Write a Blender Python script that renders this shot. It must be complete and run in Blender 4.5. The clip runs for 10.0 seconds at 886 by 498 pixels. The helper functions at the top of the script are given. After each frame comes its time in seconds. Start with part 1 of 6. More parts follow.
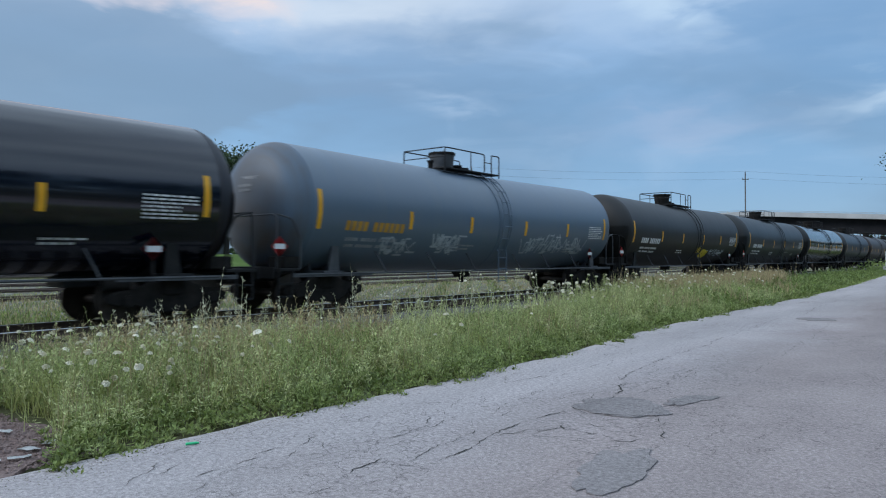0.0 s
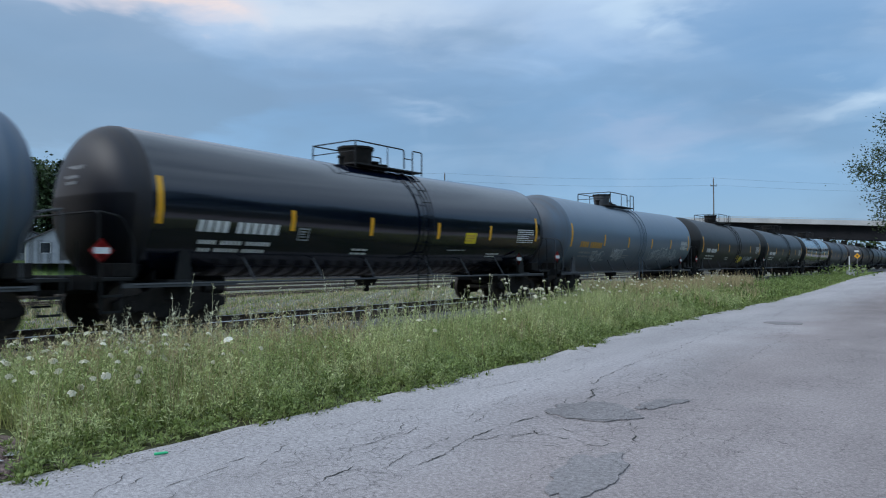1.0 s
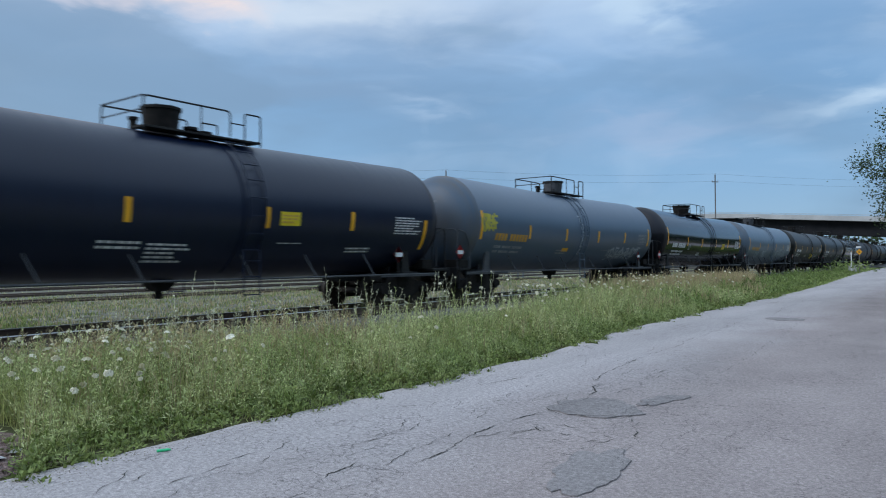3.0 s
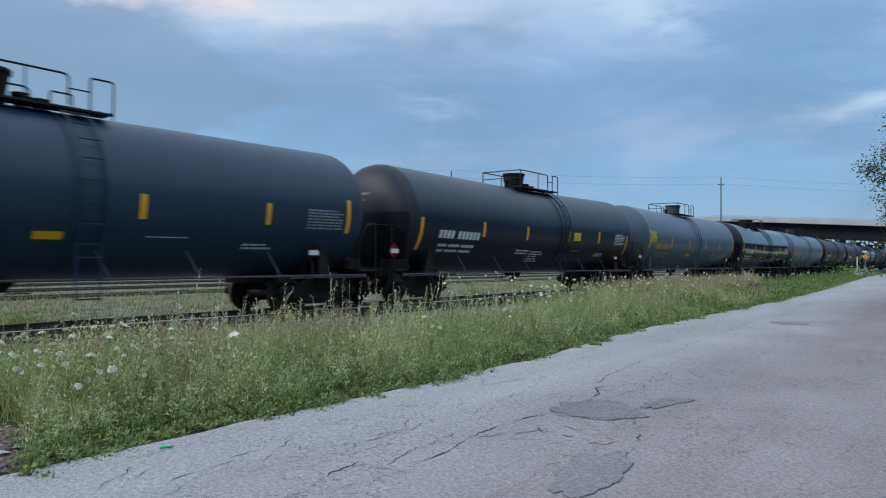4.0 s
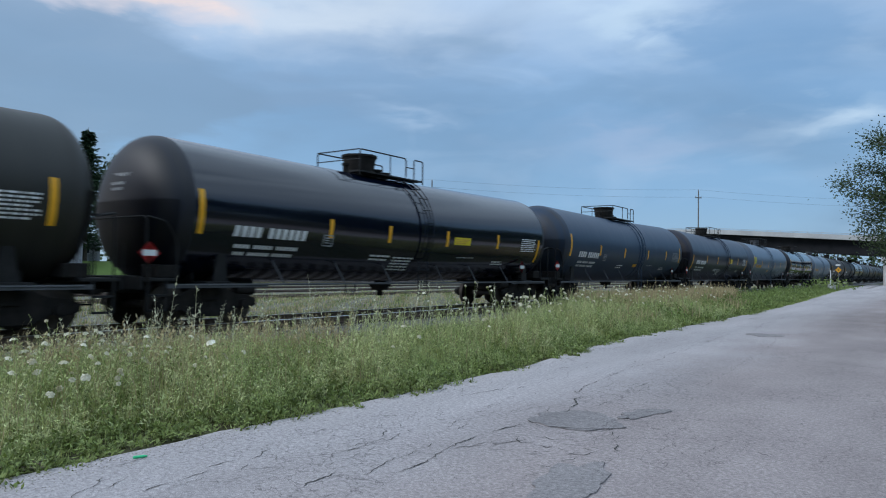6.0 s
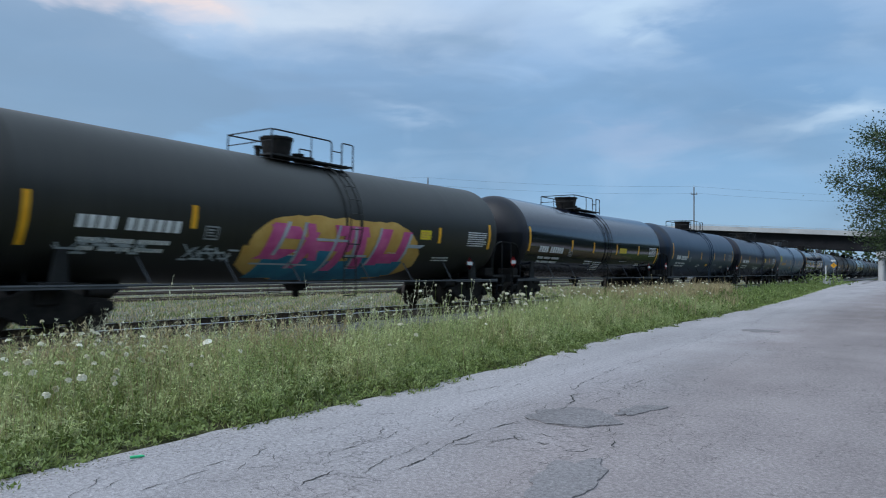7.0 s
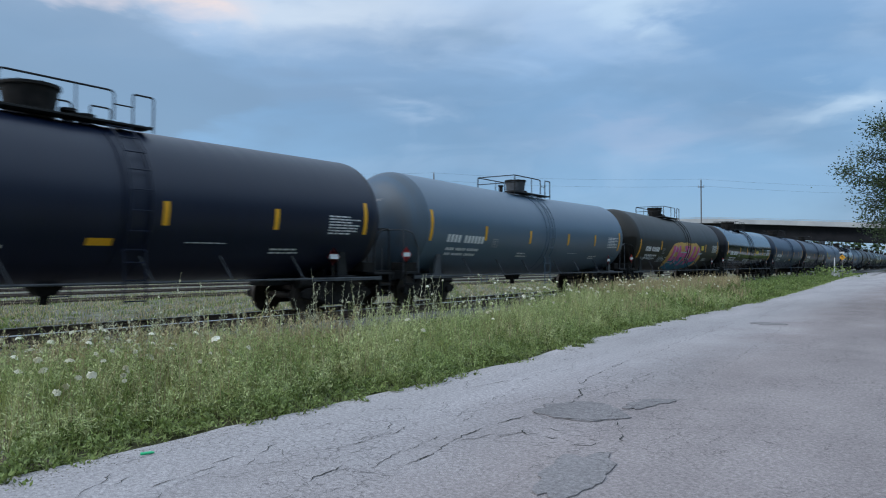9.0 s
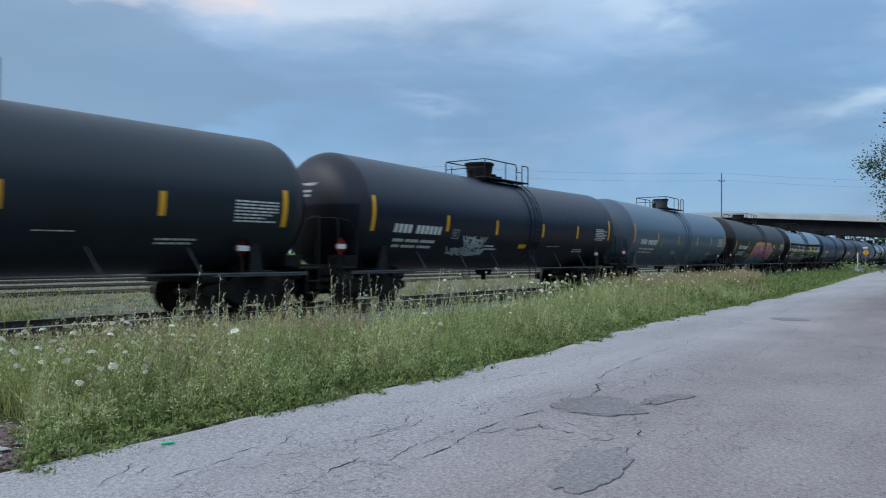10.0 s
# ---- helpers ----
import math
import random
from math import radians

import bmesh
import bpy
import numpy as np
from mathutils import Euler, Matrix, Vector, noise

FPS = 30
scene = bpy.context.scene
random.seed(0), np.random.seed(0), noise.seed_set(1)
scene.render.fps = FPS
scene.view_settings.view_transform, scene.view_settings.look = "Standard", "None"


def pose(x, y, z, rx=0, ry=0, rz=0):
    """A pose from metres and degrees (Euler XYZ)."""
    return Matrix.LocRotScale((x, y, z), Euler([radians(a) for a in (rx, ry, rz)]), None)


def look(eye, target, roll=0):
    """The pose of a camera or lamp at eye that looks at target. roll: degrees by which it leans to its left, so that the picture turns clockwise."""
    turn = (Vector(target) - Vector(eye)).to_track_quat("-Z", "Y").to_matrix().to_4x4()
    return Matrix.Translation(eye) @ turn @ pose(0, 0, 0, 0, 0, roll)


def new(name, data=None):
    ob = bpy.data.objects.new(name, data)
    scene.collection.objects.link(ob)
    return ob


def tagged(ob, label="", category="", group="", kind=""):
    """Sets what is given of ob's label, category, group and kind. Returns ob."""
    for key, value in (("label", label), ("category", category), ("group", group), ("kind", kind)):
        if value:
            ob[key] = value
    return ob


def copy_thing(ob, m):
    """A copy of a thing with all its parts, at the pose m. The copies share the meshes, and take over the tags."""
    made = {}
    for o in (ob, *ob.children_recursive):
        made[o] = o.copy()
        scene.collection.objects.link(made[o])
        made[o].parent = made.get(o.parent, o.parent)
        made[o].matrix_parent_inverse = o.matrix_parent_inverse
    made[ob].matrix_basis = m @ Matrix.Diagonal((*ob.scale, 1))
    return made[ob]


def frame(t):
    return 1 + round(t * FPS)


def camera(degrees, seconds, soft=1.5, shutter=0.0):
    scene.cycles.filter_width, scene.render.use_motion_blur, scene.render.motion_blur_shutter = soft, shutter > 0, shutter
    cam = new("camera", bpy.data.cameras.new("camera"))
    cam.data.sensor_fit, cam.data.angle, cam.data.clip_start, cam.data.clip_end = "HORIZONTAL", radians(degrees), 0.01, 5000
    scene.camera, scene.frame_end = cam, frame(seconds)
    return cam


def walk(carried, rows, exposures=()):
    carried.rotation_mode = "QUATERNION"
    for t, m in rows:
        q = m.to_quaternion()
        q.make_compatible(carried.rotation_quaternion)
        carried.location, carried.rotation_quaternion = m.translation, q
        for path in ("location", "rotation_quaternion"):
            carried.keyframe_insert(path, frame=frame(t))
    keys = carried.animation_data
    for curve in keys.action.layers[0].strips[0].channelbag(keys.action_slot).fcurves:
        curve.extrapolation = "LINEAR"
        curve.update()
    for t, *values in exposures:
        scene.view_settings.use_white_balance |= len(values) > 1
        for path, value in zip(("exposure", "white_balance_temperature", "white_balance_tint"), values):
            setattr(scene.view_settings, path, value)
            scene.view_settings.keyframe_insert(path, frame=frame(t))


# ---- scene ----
cam = camera(65.0, 10.0, soft=1.05, shutter=0.22)
EYE = 1.55
walk(cam, [
    (0, pose(0, 0, EYE, 90.731, -0.025, 38.708)), (0.5, pose(0, 0, EYE, 91.041, 0.071, 37.428)),
    (1, pose(0, 0, EYE, 91.218, 0.134, 36.500)), (1.5, pose(0, 0, EYE, 91.322, 0.240, 35.828)),
    (2, pose(0, 0, EYE, 91.261, 0.323, 35.645)), (3.5, pose(0, 0, EYE, 90.840, 0.079, 37.117)),
    (4, pose(0, 0, EYE, 90.953, -0.374, 36.977)), (4.5, pose(0, 0, EYE, 91.323, -0.735, 36.451)),
    (5, pose(0, 0, EYE, 91.570, -1.061, 35.902)), (5.5, pose(0, 0, EYE, 91.749, -1.073, 35.524)),
    (7, pose(0, 0, EYE, 91.588, -0.557, 35.029)), (7.5, pose(0, 0, EYE, 91.450, -0.417, 34.945)),
    (8, pose(0, 0, EYE, 91.368, -0.286, 34.983)), (8.5, pose(0, 0, EYE, 91.323, -0.157, 35.176)),
    (9, pose(0, 0, EYE, 91.191, -0.085, 35.579)), (9.5, pose(0, 0, EYE, 90.899, -0.145, 36.237)),
    (10, pose(0, 0, EYE, 90.668, -0.306, 37.014))], exposures=[(0, 0.0), (10, 0.0)])

# ---- plan, metres: y runs along the track, the road lies at z = 0 ----
TRACK_X, RAIL_Z = -14.13, 0.26
TRAIN_SPEED, CAR_PITCH, CAR_START = 14.738, 18.1, 18.62
ROAD_EDGE, ROAD_FAR = -5.5, 1.2
rng = np.random.default_rng(7)
rnd = random.Random(11)


# ---- light: dusk under broken cloud, the sun just down behind the camera's left ----
def build_world():
    w = bpy.data.worlds.new("dusk_sky")
    scene.world = w
    w.use_nodes = True
    nt = w.node_tree
    nt.nodes.clear()
    N = nt.nodes.new
    lk = nt.links.new
    out, bg = N("ShaderNodeOutputWorld"), N("ShaderNodeBackground")
    sky = N("ShaderNodeTexSky")
    sky.sky_type, sky.sun_disc = "NISHITA", False
    sky.sun_elevation, sky.sun_rotation = radians(6), radians(250)
    sky.air_density, sky.dust_density, sky.ozone_density = 1.2, 1.0, 2.0
    tc, sep = N("ShaderNodeTexCoord"), N("ShaderNodeSeparateXYZ")
    lk(tc.outputs["Generated"], sep.inputs[0])

    def ramp(src, stops):
        r = N("ShaderNodeValToRGB")
        el = r.color_ramp.elements
        while len(el) < len(stops):
            el.new(0.5)
        for e, (p, c) in zip(el, stops):
            e.position, e.color = p, (*c, 1)
        lk(src, r.inputs[0])
        return r.outputs[0]

    def mixc(fac, a, b, mode="MIX"):
        m = N("ShaderNodeMix")
        m.data_type, m.blend_type = "RGBA", mode
        if isinstance(fac, float):
            m.inputs[0].default_value = fac
        else:
            lk(fac, m.inputs[0])
        for s, i in ((a, 6), (b, 7)):
            if isinstance(s, tuple):
                m.inputs[i].default_value = (*s, 1)
            else:
                lk(s, m.inputs[i])
        return m.outputs[2]

    def math_(op, a, b=0.0):
        m = N("ShaderNodeMath")
        m.operation = op
        for s, i in ((a, 0), (b, 1)):
            if isinstance(s, (int, float)):
                m.inputs[i].default_value = s
            else:
                lk(s, m.inputs[i])
        return m.outputs[0]

    # height over the horizon and the side of the sky on which the afterglow lies
    base = ramp(sep.outputs[2], [(0.0, (0.27, 0.43, 0.58)), (0.10, (0.205, 0.375, 0.60)), (0.22, (0.19, 0.35, 0.58)),
                                 (0.34, (0.30, 0.44, 0.66)), (0.55, (0.72, 0.95, 1.22)), (1.0, (1.0, 1.27, 1.55))])
    # cloud sheets flattened by distance
    flat = N("ShaderNodeVectorMath")
    flat.operation = "MULTIPLY"
    lk(tc.outputs["Generated"], flat.inputs[0])
    flat.inputs[1].default_value = (1.0, 1.0, 3.2)

    def clouds(scale, detail, distort, offset):
        mp = N("ShaderNodeMapping")
        mp.inputs["Location"].default_value = offset
        lk(flat.outputs[0], mp.inputs[0])
        n = N("ShaderNodeTexNoise")
        n.inputs["Scale"].default_value, n.inputs["Detail"].default_value = scale, detail
        n.inputs["Roughness"].default_value, n.inputs["Distortion"].default_value = 0.5, distort
        lk(mp.outputs[0], n.inputs["Vector"])
        return n.outputs["Fac"]

    big = clouds(2.1, 5.0, 0.5, (0.3, 1.7, 0.4))
    fine = clouds(5.5, 6.0, 0.7, (2.0, 0.4, 1.1))
    veil = ramp(big, [(0.40, (0, 0, 0)), (0.62, (1, 1, 1))])
    col = mixc(math_("MULTIPLY", veil, 0.55), base, (0.14, 0.24, 0.39))
    lit = ramp(fine, [(0.50, (0, 0, 0)), (0.72, (1, 1, 1))])
    col = mixc(math_("MULTIPLY", lit, 0.16), col, (0.46, 0.60, 0.80))
    # bright break in the cloud, high up and towards the afterglow
    rise = ramp(math_("ADD", sep.outputs[2], math_("MULTIPLY", math_("SUBTRACT", fine, 0.5), 0.16)),
                [(0.27, (0, 0, 0)), (0.40, (1, 1, 1))])
    col = mixc(math_("MULTIPLY", rise, 0.35), col, (0.50, 0.62, 0.78))
    glow = ramp(math_("SUBTRACT", math_("MULTIPLY", sep.outputs[0], -1.0), math_("MULTIPLY", sep.outputs[1], 0.55)),
                [(0.05, (0, 0, 0)), (0.9, (1, 1, 1))])
    col = mixc(math_("MULTIPLY", math_("MULTIPLY", glow, rise), 0.16), col, (0.92, 0.70, 0.58))
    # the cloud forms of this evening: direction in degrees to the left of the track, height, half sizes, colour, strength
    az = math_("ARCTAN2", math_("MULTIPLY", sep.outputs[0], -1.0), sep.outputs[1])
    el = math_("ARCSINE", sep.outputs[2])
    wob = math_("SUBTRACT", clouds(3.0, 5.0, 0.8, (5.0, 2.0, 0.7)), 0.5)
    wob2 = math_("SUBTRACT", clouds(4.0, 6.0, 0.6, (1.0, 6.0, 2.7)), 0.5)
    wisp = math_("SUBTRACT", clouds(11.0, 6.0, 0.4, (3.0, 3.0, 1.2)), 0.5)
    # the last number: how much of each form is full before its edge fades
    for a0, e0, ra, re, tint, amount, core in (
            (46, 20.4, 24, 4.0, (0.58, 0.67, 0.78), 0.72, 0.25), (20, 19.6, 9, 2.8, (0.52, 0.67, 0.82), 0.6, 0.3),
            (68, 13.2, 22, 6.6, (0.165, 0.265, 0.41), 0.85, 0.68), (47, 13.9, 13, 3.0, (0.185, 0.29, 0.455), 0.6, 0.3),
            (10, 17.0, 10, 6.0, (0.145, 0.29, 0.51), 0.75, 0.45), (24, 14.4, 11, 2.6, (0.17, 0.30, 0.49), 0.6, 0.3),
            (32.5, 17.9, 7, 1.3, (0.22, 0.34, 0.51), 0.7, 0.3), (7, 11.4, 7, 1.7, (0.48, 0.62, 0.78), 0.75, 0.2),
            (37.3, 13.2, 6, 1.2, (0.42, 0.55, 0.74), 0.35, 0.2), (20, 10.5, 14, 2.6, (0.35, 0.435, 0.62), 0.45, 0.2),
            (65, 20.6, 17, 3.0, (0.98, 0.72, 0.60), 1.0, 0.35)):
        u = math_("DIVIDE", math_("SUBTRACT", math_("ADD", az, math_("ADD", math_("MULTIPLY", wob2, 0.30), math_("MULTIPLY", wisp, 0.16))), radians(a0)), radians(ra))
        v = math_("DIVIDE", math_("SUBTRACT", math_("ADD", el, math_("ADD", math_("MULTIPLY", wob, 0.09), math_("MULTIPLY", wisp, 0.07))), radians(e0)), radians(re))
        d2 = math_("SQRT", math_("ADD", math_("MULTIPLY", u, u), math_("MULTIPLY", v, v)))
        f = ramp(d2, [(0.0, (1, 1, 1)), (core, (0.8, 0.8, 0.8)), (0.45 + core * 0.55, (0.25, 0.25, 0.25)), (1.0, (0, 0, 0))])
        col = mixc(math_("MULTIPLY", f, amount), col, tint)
    clear = mixc(0.15, (0.0, 0.0, 0.0), sky.outputs[0])
    col = mixc(0.12, col, clear, "ADD")
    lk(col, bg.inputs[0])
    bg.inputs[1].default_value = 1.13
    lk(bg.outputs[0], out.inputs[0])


build_world()
sun = new("sun", bpy.data.lights.new("sun", "SUN"))
sun.data.energy, sun.data.angle, sun.data.color = 1.25, radians(25), (0.96, 0.98, 1.0)
sun.matrix_world = look((-30, -40, 40), (0, 10, 0))


# ---- materials ----
def surface(name, c1, c2, scale=3.0, rough=0.7, metal=0.0, bump=0.0, bump_scale=40.0, grain=0.0, spec=0.5,
            stretch=(1, 1, 1), island=0.0, coat=0.0, object_random=0.0, detail=6.0, thin=0.0):
    m = bpy.data.materials.new(name)
    m.use_nodes = True
    nt = m.node_tree
    b = nt.nodes["Principled BSDF"]
    N, lk = nt.nodes.new, nt.links.new
    tc, mp, no = N("ShaderNodeTexCoord"), N("ShaderNodeMapping"), N("ShaderNodeTexNoise")
    mp.inputs["Scale"].default_value = stretch
    lk(tc.outputs["Object"], mp.inputs[0])
    lk(mp.outputs[0], no.inputs["Vector"])
    no.inputs["Scale"].default_value, no.inputs["Detail"].default_value = scale, detail
    no.inputs["Roughness"].default_value = 0.62
    r = N("ShaderNodeValToRGB")
    r.color_ramp.elements[0].position, r.color_ramp.elements[1].position = 0.33, 0.67
    r.color_ramp.elements[0].color, r.color_ramp.elements[1].color = (*c1, 1), (*c2, 1)
    lk(no.outputs["Fac"], r.inputs[0])
    col = r.outputs[0]
    fine = N("ShaderNodeTexNoise")
    fine.inputs["Scale"].default_value, fine.inputs["Detail"].default_value = bump_scale, 4.0
    lk(tc.outputs["Object"], fine.inputs["Vector"])

    def vary(col, src, amount):
        mr = N("ShaderNodeMapRange")
        mr.inputs["To Min"].default_value, mr.inputs["To Max"].default_value = 1 - amount, 1 + amount
        lk(src, mr.inputs["Value"])
        mx = N("ShaderNodeMix")
        mx.data_type, mx.blend_type = "RGBA", "MULTIPLY"
        mx.inputs[0].default_value = 1.0
        lk(col, mx.inputs[6])
        lk(mr.outputs[0], mx.inputs[7])
        return mx.outputs[2]

    if grain:
        col = vary(col, fine.outputs["Fac"], grain)
    if island:
        g = N("ShaderNodeNewGeometry")
        col = vary(col, g.outputs["Random Per Island"], island)
    if object_random:
        oi = N("ShaderNodeObjectInfo")
        col = vary(col, oi.outputs["Random"], object_random)
    lk(col, b.inputs["Base Color"])
    rr = N("ShaderNodeMapRange")
    rr.inputs["To Min"].default_value, rr.inputs["To Max"].default_value = max(0.02, rough - 0.08), min(1, rough + 0.08)
    lk(no.outputs["Fac"], rr.inputs["Value"])
    lk(rr.outputs[0], b.inputs["Roughness"])
    b.inputs["Metallic"].default_value = metal
    b.inputs["Specular IOR Level"].default_value = spec
    b.inputs["Coat Weight"].default_value = coat
    b.inputs["Coat Roughness"].default_value = 0.08
    if bump:
        bp = N("ShaderNodeBump")
        bp.inputs["Strength"].default_value, bp.inputs["Distance"].default_value = bump, 0.02
        lk(fine.outputs["Fac"], bp.inputs["Height"])
        lk(bp.outputs[0], b.inputs["Normal"])
    if thin:
        # light that shines through leaves and blades
        tl, ms, out = N("ShaderNodeBsdfTranslucent"), N("ShaderNodeMixShader"), nt.nodes["Material Output"]
        lk(col, tl.inputs[0])
        ms.inputs[0].default_value = thin
        lk(b.outputs[0], ms.inputs[1])
        lk(tl.outputs[0], ms.inputs[2])
        lk(ms.outputs[0], out.inputs[0])
    return m


def asphalt(name, c1, c2, lane=None):
    """Old asphalt: pale worn aggregate, long stains, a net of fine cracks that comes and goes."""
    m = surface(name, c1, c2, 0.45, 0.9, bump=0.0, bump_scale=70, grain=0.0, spec=0.2)
    nt = m.node_tree
    b = nt.nodes["Principled BSDF"]
    N, lk = nt.nodes.new, nt.links.new
    col = b.inputs["Base Color"].links[0].from_socket
    tc = N("ShaderNodeTexCoord")

    def noise_at(scale, stretch=(1, 1, 1), detail=4.0):
        mp, n = N("ShaderNodeMapping"), N("ShaderNodeTexNoise")
        mp.inputs["Scale"].default_value = stretch
        lk(tc.outputs["Object"], mp.inputs[0])
        lk(mp.outputs[0], n.inputs["Vector"])
        n.inputs["Scale"].default_value, n.inputs["Detail"].default_value = scale, detail
        return n

    def mul(col, fac, lo, hi, f0=0.0, f1=1.0):
        mr, mx = N("ShaderNodeMapRange"), N("ShaderNodeMix")
        for key, v in (("From Min", f0), ("From Max", f1), ("To Min", lo), ("To Max", hi)):
            mr.inputs[key].default_value = v
        lk(fac, mr.inputs["Value"])
        mx.data_type, mx.blend_type = "RGBA", "MULTIPLY"
        mx.inputs[0].default_value = 1.0
        lk(col, mx.inputs[6])
        lk(mr.outputs[0], mx.inputs[7])
        return mx.outputs[2]

    if lane:
        # the lane beside the verge is an older, paler surfacing with a ragged seam
        sx, seam, mr, mx = N("ShaderNodeSeparateXYZ"), N("ShaderNodeMath"), N("ShaderNodeMapRange"), N("ShaderNodeMix")
        lk(tc.outputs["Object"], sx.inputs[0])
        seam.operation = "MULTIPLY_ADD"
        lk(noise_at(0.5).outputs["Fac"], seam.inputs[0])
        seam.inputs[1].default_value = 2.4
        lk(sx.outputs[0], seam.inputs[2])
        for key, v in (("From Min", -3.2), ("From Max", -1.2), ("To Min", 1.0), ("To Max", 0.0)):
            mr.inputs[key].default_value = v
        lk(seam.outputs[0], mr.inputs["Value"])
        mx.data_type = "RGBA"
        lk(mr.outputs[0], mx.inputs[0])
        lk(col, mx.inputs[6])
        mx.inputs[7].default_value = (*lane, 1)
        col = mx.outputs[2]
    stone = N("ShaderNodeTexVoronoi")
    stone.inputs["Scale"].default_value = 105.0
    lk(tc.outputs["Object"], stone.inputs["Vector"])
    sep = N("ShaderNodeSeparateColor")
    lk(stone.outputs["Color"], sep.inputs[0])
    col = mul(col, sep.outputs[0], 0.78, 1.22)
    col = mul(col, noise_at(26.0).outputs["Fac"], 0.78, 1.22, 0.3, 0.7)
    col = mul(col, noise_at(0.8, (1, 0.12, 1)).outputs["Fac"], 0.86, 1.12, 0.3, 0.7)
    for scale, width, cover, seed in ((1.6, 0.0065, 0.46, 0.0), (4.5, 0.016, 0.50, 4.0)):
        warp, add, vo = noise_at(2.2 * scale), N("ShaderNodeVectorMath"), N("ShaderNodeTexVoronoi")
        sc = N("ShaderNodeVectorMath")
        sc.operation = "SCALE"
        lk(warp.outputs["Color"], sc.inputs[0])
        sc.inputs["Scale"].default_value = 0.75 / scale
        lk(tc.outputs["Object"], add.inputs[0])
        lk(sc.outputs[0], add.inputs[1])
        vo.feature = "DISTANCE_TO_EDGE"
        vo.inputs["Scale"].default_value = scale
        lk(add.outputs[0], vo.inputs["Vector"])
        mask = noise_at(0.55, (1, 0.7, 1), 3.0)
        mask.inputs["Distortion"].default_value = seed * 0.1
        lim = N("ShaderNodeMapRange")
        lim.inputs["From Min"].default_value, lim.inputs["From Max"].default_value = cover, cover + 0.1
        lim.inputs["To Min"].default_value, lim.inputs["To Max"].default_value = 0.0, width
        lk(mask.outputs["Fac"], lim.inputs["Value"])
        lt = N("ShaderNodeMath")
        lt.operation = "LESS_THAN"
        lk(vo.outputs["Distance"], lt.inputs[0])
        lk(lim.outputs[0], lt.inputs[1])
        col = mul(col, lt.outputs[0], 1.0, 0.6)
    lk(col, b.inputs["Base Color"])
    bp = N("ShaderNodeBump")
    bp.inputs["Strength"].default_value, bp.inputs["Distance"].default_value = 0.6, 0.008
    lk(stone.outputs["Distance"], bp.inputs["Height"])
    lk(bp.outputs[0], b.inputs["Normal"])
    return m


def shell_paint(name, c, dirt, rough, dirt_amount=0.5, coat=0.0, seed=0.0, gloss=0.5):
    """Tank paint: base coat, road dust in streaks that run down the shell, faint weld seams round it."""
    m = bpy.data.materials.new(name)
    m.use_nodes = True
    nt = m.node_tree
    b = nt.nodes["Principled BSDF"]
    N, lk = nt.nodes.new, nt.links.new
    tc = N("ShaderNodeTexCoord")

    def nz(scale, stretch, detail=5.0):
        mp, n = N("ShaderNodeMapping"), N("ShaderNodeTexNoise")
        mp.inputs["Scale"].default_value, mp.inputs["Location"].default_value = stretch, (seed, seed * 1.7, 0)
        lk(tc.outputs["Object"], mp.inputs[0])
        lk(mp.outputs[0], n.inputs["Vector"])
        n.inputs["Scale"].default_value, n.inputs["Detail"].default_value = scale, detail
        return n.outputs["Fac"]

    patch, streak = nz(0.7, (1, 0.6, 1)), nz(1.5, (0.25, 3.2, 0.16))
    ad = N("ShaderNodeMath")
    ad.operation = "MULTIPLY"
    lk(patch, ad.inputs[0])
    lk(streak, ad.inputs[1])
    r = N("ShaderNodeMapRange")
    r.inputs["From Min"].default_value, r.inputs["From Max"].default_value = 0.16, 0.42
    r.inputs["To Max"].default_value = dirt_amount
    lk(ad.outputs[0], r.inputs["Value"])
    mx = N("ShaderNodeMix")
    mx.data_type = "RGBA"
    mx.inputs[6].default_value, mx.inputs[7].default_value = (*c, 1), (*dirt, 1)
    lk(r.outputs[0], mx.inputs[0])
    lk(mx.outputs[2], b.inputs["Base Color"])
    rg = N("ShaderNodeMapRange")
    rg.inputs["To Min"].default_value, rg.inputs["To Max"].default_value = rough - 0.04, rough + 0.1
    lk(streak, rg.inputs["Value"])
    lk(rg.outputs[0], b.inputs["Roughness"])
    b.inputs["Coat Weight"].default_value, b.inputs["Coat Roughness"].default_value = coat, 0.12
    b.inputs["Specular IOR Level"].default_value = gloss
    bp = N("ShaderNodeBump")
    bp.inputs["Strength"].default_value, bp.inputs["Distance"].default_value = 0.12, 0.03
    lk(nz(1.1, (1, 1, 1), 2.0), bp.inputs["Height"])
    lk(bp.outputs[0], b.inputs["Normal"])
    return m


